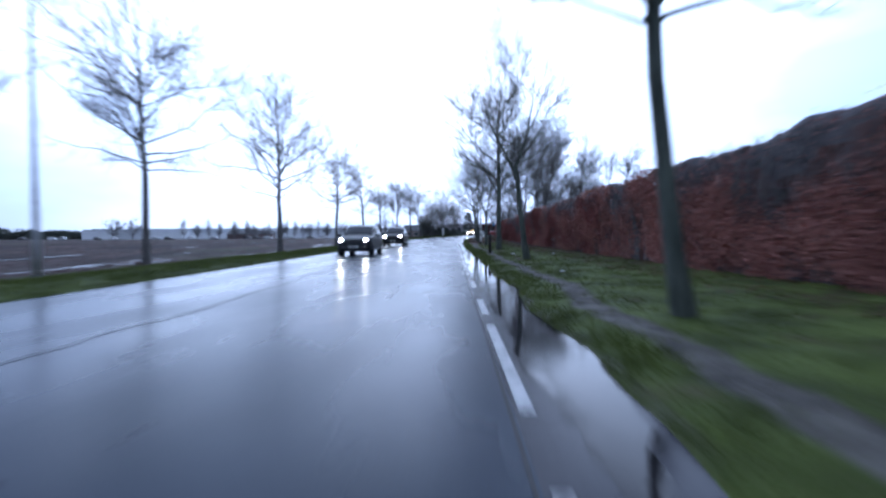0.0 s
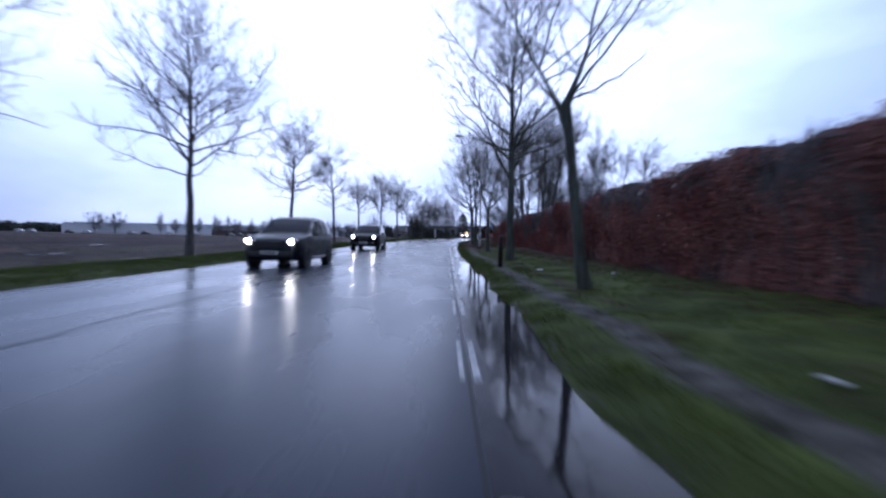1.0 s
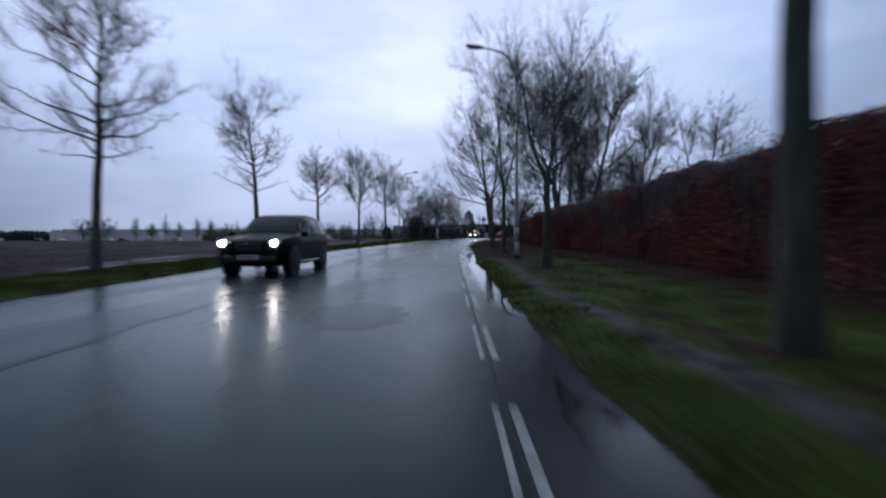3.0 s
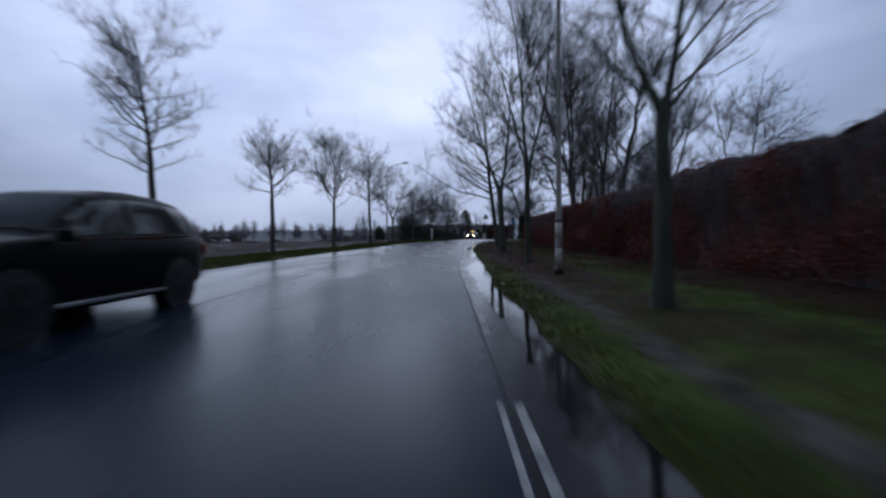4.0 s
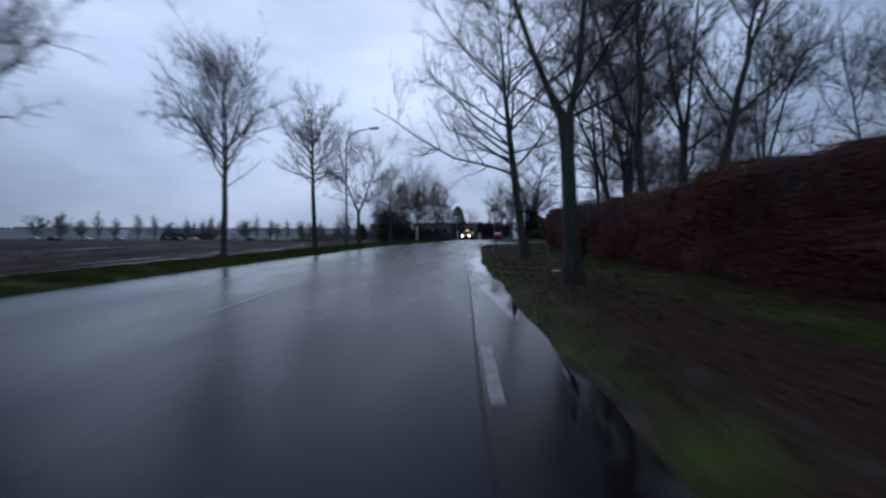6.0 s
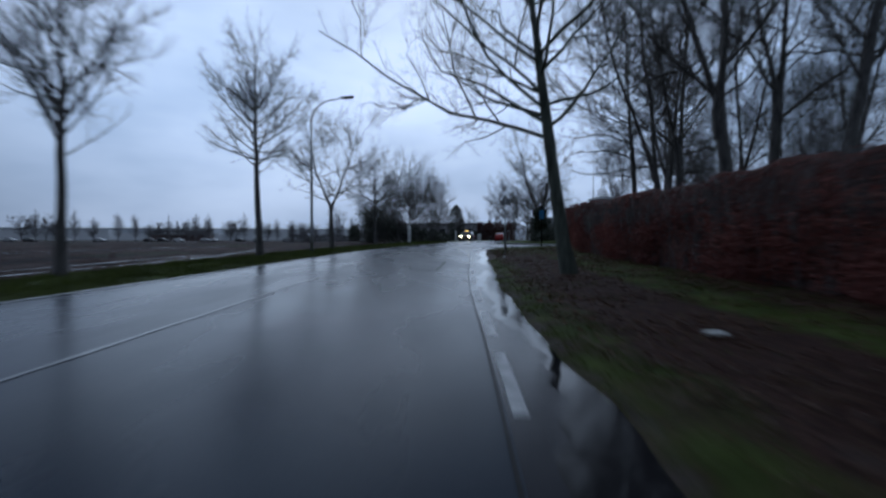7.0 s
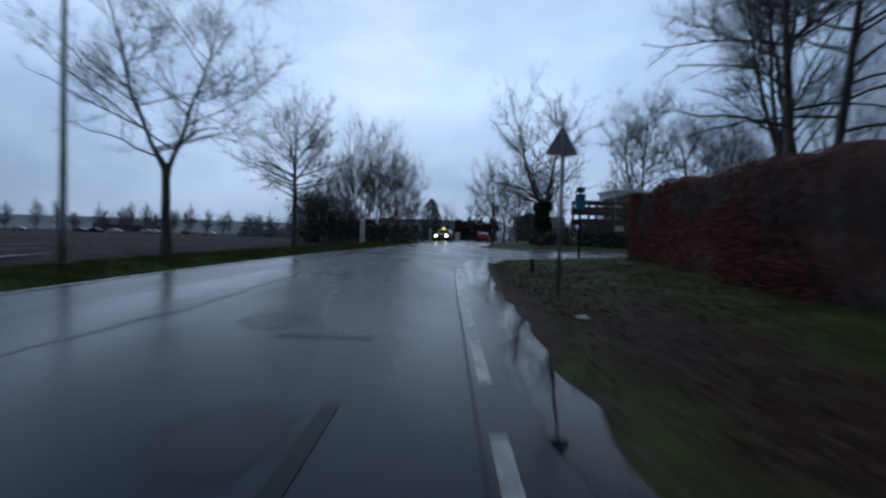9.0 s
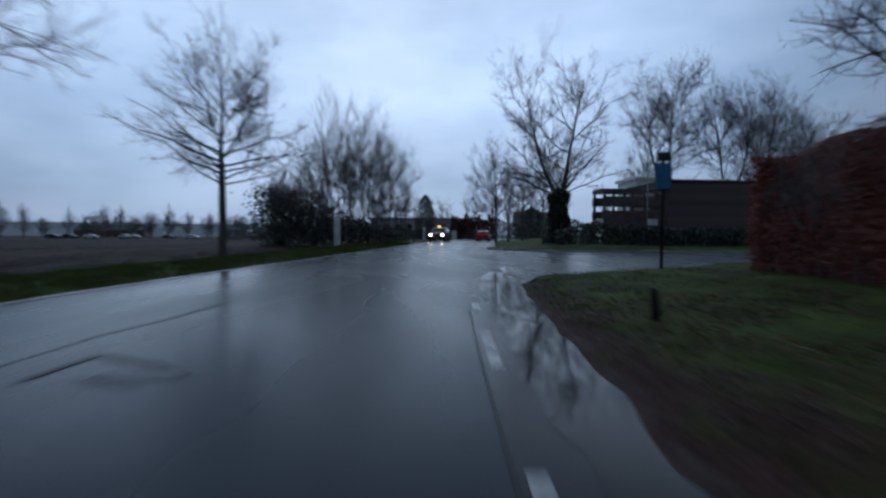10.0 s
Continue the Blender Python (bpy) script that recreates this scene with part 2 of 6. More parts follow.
M_RIM = paint("alloy_rim", (0.07, 0.07, 0.075), (0.14, 0.14, 0.145), (0.2, 0.4), 5.0, metal=0.9)
M_CARGLASS = paint("car_window_glass", (0.008, 0.009, 0.010), (0.018, 0.02, 0.022), (0.04, 0.08), 2.0, shine=0.6)
M_CHROME = paint("chrome_trim", (0.6, 0.6, 0.62), (0.75, 0.75, 0.77), (0.1, 0.2), 5.0, metal=1.0)
M_PLATE = paint("plate_white", (0.6, 0.6, 0.55), (0.75, 0.75, 0.70), (0.3, 0.5), 5.0)
M_HEADLIGHT = glow("headlight_lit", (1.0, 0.96, 0.86), 90.0)
M_HEADLIGHT_WARM = glow("warm_headlight_lit", (1.0, 0.82, 0.50), 45.0)
M_TAIL = glow("tail_light_lit", (0.9, 0.03, 0.03), 3.0)
M_LENS = paint("red_lens", (0.25, 0.01, 0.01), (0.4, 0.02, 0.02), (0.1, 0.2), 4.0)
CAR_BLUE = paint("dark_blue_car_paint", (0.005, 0.007, 0.010), (0.010, 0.013, 0.018), (0.35, 0.5), 0.8, coat=0.06, shine=0.3)
CAR_GREY = paint("dark_grey_green_car_paint", (0.003, 0.004, 0.0045), (0.006, 0.0075, 0.008), (0.3, 0.42), 0.8, shine=0.06)
CAR_RED = paint("red_car_paint", (0.35, 0.015, 0.012), (0.5, 0.025, 0.02), (0.2, 0.35), 0.8, coat=0.5)
CAR_SILVER = paint("silver_car_paint", (0.35, 0.36, 0.37), (0.5, 0.51, 0.52), (0.25, 0.4), 0.8, metal=0.5, coat=0.6)
CAR_WHITE = paint("white_car_paint", (0.7, 0.7, 0.7), (0.8, 0.8, 0.8), (0.25, 0.4), 0.8, coat=0.6)


def earth_material():
    """Verge and field: grass, bare mud, leaf litter and ploughed land, mixed by what grows where."""
    m, n, l, b = material("verge_and_field")
    co = n.new("ShaderNodeTexCoord")

    def tex(scale, detail=5, stretch=None):
        t = n.new("ShaderNodeTexNoise")
        t.inputs["Scale"].default_value, t.inputs["Detail"].default_value = scale, detail
        if stretch:
            mp = n.new("ShaderNodeMapping")
            mp.inputs["Scale"].default_value = stretch
            l.new(co.outputs["Object"], mp.inputs[0])
            l.new(mp.outputs[0], t.inputs["Vector"])
        else:
            l.new(co.outputs["Object"], t.inputs["Vector"])
        return t.outputs[0]

    def blend(a, c, fac):
        mx = n.new("ShaderNodeMix")
        mx.data_type = "RGBA"
        for sock, value in ((6, a), (7, c)):
            if isinstance(value, tuple):
                mx.inputs[sock].default_value = (*value, 1)
            else:
                l.new(value, mx.inputs[sock])
        l.new(fac, mx.inputs[0])
        return mx.outputs[2]

    def span(v, lo, hi):
        r = n.new("ShaderNodeMapRange")
        r.inputs["From Min"].default_value, r.inputs["From Max"].default_value = lo, hi
        l.new(v, r.inputs["Value"])
        return r.outputs[0]

    def mask(attr):
        a = n.new("ShaderNodeAttribute")
        a.attribute_name = attr
        s = n.new("ShaderNodeMath")
        s.operation = "ADD"
        l.new(a.outputs["Fac"], s.inputs[0])
        l.new(tex(1.7, 6), s.inputs[1])
        return span(s.outputs[0], 0.81, 1.16)

    grass = blend((0.036, 0.049, 0.014), (0.096, 0.130, 0.031), span(tex(1.1), 0.35, 0.65))
    grass = blend(grass, (0.100, 0.090, 0.036), span(tex(26.0, 3), 0.55, 0.8))
    grass = blend(grass, (0.075, 0.056, 0.036), span(tex(0.9, 6), 0.60, 0.74))
    mud = blend((0.045, 0.041, 0.036), (0.135, 0.125, 0.108), span(tex(2.5), 0.35, 0.65))
    leaf = blend((0.028, 0.017, 0.015), (0.088, 0.046, 0.036), span(tex(14.0, 4), 0.35, 0.65))
    field = blend((0.018, 0.0125, 0.012), (0.088, 0.052, 0.045), span(tex(0.22, 6, (1.0, 0.22, 1.0)), 0.40, 0.60))
    field = blend(field, (0.020, 0.015, 0.014), span(tex(1.3, 6, (1.0, 0.3, 1.0)), 0.50, 0.62))
    field = blend(field, (0.050, 0.046, 0.026), span(tex(0.09, 5), 0.53, 0.63))
    field = blend(field, (0.10, 0.085, 0.075), span(tex(0.6, 7, (1.0, 0.15, 1.0)), 0.66, 0.78))
    c = blend(grass, leaf, mask("leafy"))
    c = blend(c, mud, mask("muddy"))
    c = blend(c, field, mask("field"))
    l.new(c, b.inputs["Base Color"])
    l.new(span(tex(6.0), -0.9, 0.9), b.inputs["Roughness"])
    b.inputs["Specular IOR Level"].default_value = 0.06
    bp = n.new("ShaderNodeBump")
    bp.inputs["Strength"].default_value, bp.inputs["Distance"].default_value = 0.8, 0.05
    l.new(tex(16.0, 6), bp.inputs["Height"])
    l.new(bp.outputs[0], b.inputs["Normal"])
    return m


M_EARTH = earth_material()

# ---------------------------------------------------------------- lie of the land
PROFILE_Y = (-15, -3, 9, 21, 33, 45, 57, 69, 81, 93, 105, 117, 129, 160)
PROFILE_Z = (0, 0, .01, .06, .16, .31, .48, .65, .82, 1.01, 1.16, 1.27, 1.35, 1.40)


def rise(y):
    """Height of the road at its right-hand line: the road climbs gently."""
    return sum(np.interp(np.asarray(y, float) + o, PROFILE_Y, PROFILE_Z) for o in (-5, 0, 5)) / 3


def bend(y, ys, xs):
    return sum(np.interp(np.asarray(y, float) + o, ys, xs) for o in (-2.5, 0, 2.5)) / 3


def edge_left(y):
    return bend(y, (-60, 20, 35, 50, 58, 66, 72, 78, 84, 90, 96, 105, 115, 130, 150, 172, 230),
                (-8.4, -8.3, -8.0, -8.15, -7.95, -7.3, -6.5, -5.8, -5.2, -4.4, -3.4, -1.2, 0.7, 3.3, 7.2, 13.2, 34.0))


def edge_right(y):
    y = np.asarray(y, float)
    ragged = 0.022 * np.sin(1.27 * y + 1.0) + 0.04 * np.sin(2.83 * y) * np.sin(0.41 * y) + 0.03 * np.sin(0.57 * y + 2.0) + 0.09 * np.cos(0.952 * (y - 4.5)) * np.clip((30 - y) / 8, 0.25, 1)
    ragged = ragged + 0.05 * np.sin(4.3 * y + 0.7) * np.clip((y - 70) / 10, 0, 1)
    return ragged * np.clip((96 - y) / 4, 0, 1) + bend(y, (-60, 2, 14, 25, 36, 46, 53, 65, 72, 77, 82, 88, 95, 105, 115, 130, 150, 172, 230),
                (1.35, 1.36, 1.36, 1.34, 1.16, 1.13, 1.34, 1.73, 2.04, 2.45, 2.98, 3.36, 4.4, 6.0, 7.6, 10.3, 14.5, 20.5, 41.5))


def line_x(y):
    return bend(y, (-60, 54, 60, 63, 65.5, 69, 73.5, 77, 81.5, 84, 89.3, 96, 105, 120),
                (0.48, 0.5, 0.80, 1.03, 1.17, 1.27, 1.5, 1.76, 2.13, 2.3, 2.73, 3.4, 4.6, 7.0))


def street_near(x):
    return np.interp(x, (3.5, 4.6, 5.2, 6.5, 8.5, 12, 60), (94.0, 95.0, 96.4, 96.9, 97.3, 98.4, 98.4))


def street_far(x):
    return np.interp(x, (5.0, 7.0, 7.6, 8.6, 10.5, 14, 60), (116.0, 114.5, 112.6, 111.2, 110.2, 109.8, 109.0))


def road_z(x, y):
    left, line = edge_left(y), np.minimum(line_x(y), edge_right(y) - 0.6)
    u = (x - (left + line) / 2) / ((line - left) / 2)
    return rise(y) + 0.10 * np.clip(1 - u * u, 0, 1) - 0.02 * np.clip(u - 1, 0, 1)


def land_z(x, y):
    """Height of the ground sheet: below the road, up to the verges, out to the level fields."""
    x, y = np.asarray(x, float), np.asarray(y, float)
    base = rise(y)
    dr, dl = x - edge_right(y), edge_left(y) - x
    right = np.interp(dr, (-0.25, -0.05, 0.5, 2.0, 4.5, 6.0, 9.0, 40), (-0.14, 0.0, 0.07, 0.10, 0.20, 0.28, 0.2, 0.1))
    left = np.interp(dl, (-0.3, 0, 0.5, 2.4, 3.2, 4.5, 7.0), (-0.14, -0.03, 0.05, 0.10, 0.0, -0.10, -0.05))
    z = base + np.where(dr > -0.6, right, np.where(dl > -0.6, left, -0.14))
    far = np.clip((dl - 8) / 60, 0, 1)
    z = z * (1 - far) + 0.55 * far
    inside = np.minimum(y - street_near(x), street_far(x) - y)
    z = np.where((x > 3.6) & (inside > -0.4), np.minimum(z, base + np.interp(inside, (-0.4, 0.1), (0.06, -0.12))), z)
    return z


# ---------------------------------------------------------------- mesh helpers


def fast_mesh(name, verts, faces, smooth=False):
    """A mesh from arrays: verts (n, 3), faces (m, 3 or 4)."""
    me = bpy.data.meshes.new(name)
    verts, faces = np.asarray(verts, np.float32), np.asarray(faces, np.int32)
    k = faces.shape[1]
    me.vertices.add(len(verts))
    me.vertices.foreach_set("co", verts.ravel())
    me.loops.add(faces.size)
    me.loops.foreach_set("vertex_index", faces.ravel())
    me.polygons.add(len(faces))
    me.polygons.foreach_set("loop_start", np.arange(len(faces), dtype=np.int32) * k)
    if smooth:
        me.polygons.foreach_set("use_smooth", np.ones(len(faces), bool))
    me.update(calc_edges=True)
    return me


def thing(name, label, category, place=(0, 0, 0), turn=0.0, group="", kind=""):
    ob = new(name)
    ob.empty_display_size = 0.2
    ob.matrix_world = pose(*place, 0, 0, turn)
    return tagged(ob, label, category, group, kind)


def part(name, data, mat, parent, label="", kind="", m=None):
    """Links a bmesh or mesh as one mesh object under a thing or a part."""
    if isinstance(data, bmesh.types.BMesh):
        me = bpy.data.meshes.new(name)
        data.to_mesh(me)
        data.free()
    else:
        me = data
    if not me.materials:
        me.materials.append(mat)
    ob = new(name, me)
    ob.parent = parent
    if m is not None:
        ob.matrix_basis = m
    return tagged(ob, label, kind=kind)


def box(size, at=(0, 0, 0), bevel=0.0, turn=(0, 0, 0), bm=None):
    bm = bm or bmesh.new()
    made = bmesh.ops.create_cube(bm, size=1.0)["verts"]
    bmesh.ops.transform(bm, matrix=pose(*at, *turn) @ Matrix.Diagonal((*size, 1)), verts=made)
    if bevel:
        edges = list({e for v in made for e in v.link_edges})
        bmesh.ops.bevel(bm, geom=edges, offset=bevel, segments=2, affect="EDGES", profile=0.6)
    return bm


def rod(points, radii, sides=10, cap=True, bm=None):
    """A round bar along points with a radius at each."""
    bm = bm or bmesh.new()
    rings = []
    pts = [Vector(p) for p in points]
    for i, p in enumerate(pts):
        way = (pts[min(i + 1, len(pts) - 1)] - pts[max(i - 1, 0)]).normalized()
        side = way.cross(Vector((0.21, 0.95, 0.13))).normalized()
        up = way.cross(side)
        rings.append([bm.verts.new(p + radii[i] * (math.cos(a) * side + math.sin(a) * up)) for a in (2 * math.pi * k / sides for k in range(sides))])
    for a, c in zip(rings, rings[1:]):
        for k in range(sides):
            f = bm.faces.new((a[k], a[(k + 1) % sides], c[(k + 1) % sides], c[k]))
            f.smooth = True
    if cap:
        bm.faces.new(list(reversed(rings[0])))
        bm.faces.new(rings[-1])
    bmesh.ops.recalc_face_normals(bm, faces=bm.faces)
    return bm


def tubes(P, R, k):
    """Tubes along many polylines at once. P (n, m, 3), R (n, m)."""
    n, m = R.shape
    t = np.empty_like(P)
    t[:, 1:-1], t[:, 0], t[:, -1] = P[:, 2:] - P[:, :-2], P[:, 1] - P[:, 0], P[:, -1] - P[:, -2]
    t /= np.linalg.norm(t, axis=2, keepdims=True) + 1e-9
    u = np.cross(t, (0.31, 0.52, 0.79))
    u /= np.linalg.norm(u, axis=2, keepdims=True) + 1e-9
    v = np.cross(t, u)
    a = np.arange(k) * 2 * np.pi / k
    V = P[:, :, None] + R[:, :, None, None] * (np.cos(a)[:, None] * u[:, :, None] + np.sin(a)[:, None] * v[:, :, None])
    base = (np.arange(n)[:, None, None] * m + np.arange(m - 1)[None, :, None]) * k
    i, j = np.arange(k)[None, None], (np.arange(k)[None, None] + 1) % k
    F = np.stack([base + i, base + j, base + k + j, base + k + i], -1).reshape(-1, 4)
    return V.reshape(-1, 3), F


def cones(P, R):
    """Pointed three-sided twigs from the first to the last point of many polylines."""
    a, b, r = P[:, 0], P[:, -1], R[:, 0] * 1.3
    t = b - a
    t = t / (np.linalg.norm(t, axis=1, keepdims=True) + 1e-9)
    u = np.cross(t, (0.31, 0.52, 0.79))
    u /= np.linalg.norm(u, axis=1, keepdims=True) + 1e-9
    v = np.cross(t, u)
    ring = [a + r[:, None] * (math.cos(k) * u + math.sin(k) * v) for k in (0, 2.094, 4.189)]
    V = np.stack(ring + [b], 1).reshape(-1, 3)
    base = np.arange(len(P))[:, None, None] * 4
    F = (base + np.array([[0, 1, 3], [1, 2, 3], [2, 0, 3]])[None]).reshape(-1, 3)
    return V, F


def joined(pieces):
    vs, fs, o = [], [], 0
    for v, f in pieces:
        vs.append(v)
        fs.append(f + o)
        o += len(v)
    return np.concatenate(vs), np.concatenate(fs)


def flat_patch(xs, ys, lift=0.004, wobble=0.0, rng=None):
    """A sheet on the road between two edges given at each y: xs = (left, right) arrays."""
    left, right = np.asarray(xs[0], float), np.asarray(xs[1], float)
    cols = 5
    x = left[:, None] + (right - left)[:, None] * np.linspace(0, 1, cols)
    y = np.repeat(np.asarray(ys, float)[:, None], cols, 1)
    sink = np.array([1, 0, 0, 0, 1]) * wobble
    v = np.stack([x, y, road_z(x, y) + lift - sink], -1).reshape(-1, 3)
    r, c = np.meshgrid(np.arange(len(ys) - 1), np.arange(cols - 1), indexing="ij")
    q = (r * cols + c).ravel()
    return fast_mesh("patch", v, np.stack([q, q + 1, q + cols + 1, q + cols], -1), True)


# ---------------------------------------------------------------- ground
gs = np.concatenate([[-900, -600, -400, -280, -200], np.arange(-150, -60, 10), np.arange(-60, -16, 2.0), np.arange(-16, -10.8, 0.5), np.arange(-10.8, -7.6, 0.16),
                     [-7, -4, -1, 0.6], np.arange(0.9, 3.9, 0.12), np.arange(3.9, 8.5, 0.3), np.arange(8.5, 24, 1.2), [26, 32, 40, 55, 80, 120, 200, 350, 600, 900]])
gy = np.concatenate([[-400, -150, -60, -30], np.arange(-15, 120, 0.5), np.arange(120, 200, 4), [210, 230, 260, 300, 360, 450, 600, 900, 1500]])
S, Y = np.meshgrid(gs, gy)
turn_l, turn_r = edge_left(np.minimum(Y, 172)) + 8.2, edge_right(np.minimum(Y, 172)) - 1.3
near_l, near_r = np.clip(1 - (-S - 30) / 100, 0, 1), np.clip(1 - (S - 30) / 100, 0, 1)
X = S + np.where(S < -3, turn_l * near_l, turn_r * near_r)
Z = land_z(X, Y)
rng = np.random.default_rng(5)
dr, dl = X - edge_right(Y), edge_left(Y) - X
lumps = np.array([[noise.noise((x * 0.9, y * 0.9, 0)) + 0.5 * noise.noise((x * 3.1, y * 3.1, 4)) for x, y in zip(rx, ry)] for rx, ry in zip(X, Y)])
Z = Z + lumps * 0.045 * np.clip(np.maximum(dr, dl) / 0.6, 0, 1) * (Y < 130)
clods = np.array([[noise.noise((x * 0.16, y * 0.05, 7)) + 0.5 * noise.noise((x * 0.5, y * 0.17, 8)) for x, y in zip(rx, ry)] for rx, ry in zip(X, Y)])
Z = Z + clods * 0.22 * np.clip((dl - 4.5) / 4, 0, 1) * np.clip((140 - Y) / 20, 0, 1)
rows_n, cols_n = S.shape
r, c = np.meshgrid(np.arange(rows_n - 1), np.arange(cols_n - 1), indexing="ij")
q = (r * cols_n + c).ravel()
me = fast_mesh("ground", np.stack([X, Y, Z], -1).reshape(-1, 3), np.stack([q, q + 1, q + cols_n + 1, q + cols_n], -1), True)
track = np.exp(-((dr - 0.98 + 0.12 * np.sin(Y * 0.35)) / 0.31) ** 2) * np.where(dr > 0, 1, 0) * np.interp(Y, (0, 20, 34, 42, 50, 58, 66), (0.95, 0.95, 0.8, 0.6, 0.55, 0.4, 0.2))
broad = np.interp(Y, (30, 48), (2.2, 0))       # the field-side verge is broader here
masks = {
    "muddy": track + np.where((dl - broad > 2.6) & (dl - broad < 4.4), 0.45, 0) + np.where((dr > -0.2) & (dr < 0.12), 0.4, 0),
    "leafy": np.exp(-((dr - 1.75) / 0.3) ** 2) * np.interp(Y, (14, 20, 34, 40), (0, 0.6, 0.5, 0))
             + np.where(dr > 0, np.interp(dr, (3.0, 4.2, 8.0, 11.0), (0, 0.75, 0.75, 0.42)), 0) * np.interp(Y, (22, 42, 68, 76, 92), (0.45, 1, 1, 0.4, 0.2))
             + np.where(dr > -0.3, np.interp(dr, (-0.3, 0.0, 0.2, 0.6, 1.0, 2.4, 3.1), (1.0, 0.68, 0.5, 0.6, 1, 1, 0.0)), 0) * np.interp(Y, (24, 36, 43, 56, 76, 82, 88, 100), (0, 0.15, 0.5, 0.8, 0.85, 0.7, 0.25, 0.1))
             + np.where(dr > -0.3, np.interp(dr, (-0.2, 0.15, 0.6, 1.2, 5.0), (0.75, 0.6, 0.34, 0.12, 0.08)), 0) * np.interp(Y, (80, 86, 97, 99), (0, 1, 1, 0.3)),
    "field": np.where(dl > 0, np.interp(dl - broad, (2.6, 4.6), (0, 1.0)), 0),
}
for key, values in masks.items():
    me.attributes.new(key, "FLOAT", "POINT").data.foreach_set("value", np.clip(values, 0, 1).astype(np.float32).ravel())
me.materials.append(M_EARTH)
tagged(new("ground", me), "grass verges with a muddy track and brown open fields", "ground", kind="structure")

# carriageway, with its crown
ry = np.concatenate([np.arange(-60, -10, 5), np.arange(-10, 130, 1.0), np.arange(130, 232, 2.0)])
ru = np.linspace(0, 1, 25)
left, right = edge_left(ry), np.minimum(line_x(ry) - 0.09, edge_right(ry) - 0.5)
right = np.where(ry > 92, edge_right(ry), right)
RX = left[:, None] + (right - left)[:, None] * ru
RY = np.repeat(ry[:, None], 25, 1)
r, c = np.meshgrid(np.arange(len(ry) - 1), np.arange(24), indexing="ij")
q = (r * 25 + c).ravel()
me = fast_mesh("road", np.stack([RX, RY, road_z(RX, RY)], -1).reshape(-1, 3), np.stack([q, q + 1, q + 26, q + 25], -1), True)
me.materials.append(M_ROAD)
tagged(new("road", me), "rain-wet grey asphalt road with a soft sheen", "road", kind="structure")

# brownish margin between the line and the verge
my = ry[ry <= 96]
ml, mr = np.minimum(line_x(my) - 0.09, edge_right(my) - 0.5), edge_right(my) + 0.18
ml = np.where(my > 92, edge_right(my), ml)
me = flat_patch((ml, mr), my, 0.0)
me.materials.append(M_MARGIN)
tagged(new("road_margin", me), "wet brownish asphalt margin beside the verge", "road", kind="structure")

# side street
sx = np.concatenate([np.arange(4.4, 14, 0.4), np.arange(14, 62, 4)])
sv = np.linspace(0, 1, 14)
SY = street_near(sx)[:, None] + (street_far(sx) - street_near(sx))[:, None] * sv
SX = np.repeat(sx[:, None], 14, 1)
r, c = np.meshgrid(np.arange(len(sx) - 1), np.arange(13), indexing="ij")
q = (r * 14 + c).ravel()
me = fast_mesh("side_street", np.stack([SX, SY, rise(SY) - 0.008], -1).reshape(-1, 3), np.stack([q, q + 14, q + 15, q + 1], -1), True)
me.materials.append(M_STREET)
tagged(new("side_street", me), "pale grey wet asphalt mouth of a side street", "road", kind="structure")

# standing water along the margin
for k, (y0, y1, inner, outer) in enumerate(((1.5, 33.0, 0.12, 0.02), (35.5, 58.0, 0.2, 0.0), (60.0, 77.0, 0.16, 0.02), (78.5, 94.0, 0.25, 0.05))):
    py = np.arange(y0, y1 + 0.01, 0.12)
    ends = np.clip(np.minimum(py - y0, y1 - py) / 2.6, 0.01, 1) ** 0.8
    wob = np.array([noise.noise((7.3 * k, yy * 0.7, 1.0)) + 0.6 * noise.noise((7.3 * k, yy * 2.3, 3.0)) for yy in py])
    slow = np.array([noise.noise((3.1 * k, yy * 0.22, 6.0)) for yy in py])
    fast = np.array([noise.noise((3.1 * k, yy * 1.3, 2.0)) + 0.7 * noise.noise((5.1 * k, yy * 4.1, 2.0)) for yy in py])
    jag = np.array([noise.noise((9.1 * k, yy * 5.3, 4.0)) + 0.7 * noise.noise((2.7 * k, yy * 11.0, 8.0)) for yy in py])
    a = line_x(py) + inner + 0.16 * wob + 0.07 * jag + np.clip(0.35 * slow, -0.05, 0.4)
    z1 = edge_right(py) + outer + 0.08 + 0.22 * slow + 0.13 * fast
    mid = (a + z1) / 2
    me = flat_patch((mid + (a - mid) * ends, mid + (z1 - mid) * ends), py, 0.005, 0.003)
    me.materials.append(M_WATER)
    tagged(new("puddle", me), "long mirror-like rain puddle along the road's edge", "puddle", kind="structure")

for y0, y1, side, wide, seed in ((90.6, 97.6, 0.70, 0.52, 2.2), (92.8, 95.2, 1.55, 0.24, 5.7), (96.6, 99.6, 1.25, 0.38, 8.1)):
    py = np.arange(y0, y1, 0.07)
    ends = np.clip(np.minimum(py - y0, y1 - py) / 1.6, 0.01, 1) ** 0.6
    edge = [sum(g * np.array([noise.noise((seed + o, yy * f, 4.0)) for yy in py]) for f, g in ((0.8, 0.5), (2.1, 0.45), (5.0, 0.3), (11.0, 0.16))) for o in (0, 30)]
    mid = line_x(py) + side
    lo, hi = mid - wide * np.clip(1 + edge[0], 0.15, 2) * ends, mid + wide * np.clip(1 + edge[1], 0.15, 2) * ends
    me = flat_patch((lo, np.minimum(hi, edge_right(py) + 0.35)), py, 0.014, 0.010)
    me.materials.append(M_WATER)
    tagged(new("puddle", me), "rain puddle with a ragged edge at the street's mouth", "puddle", kind="structure")

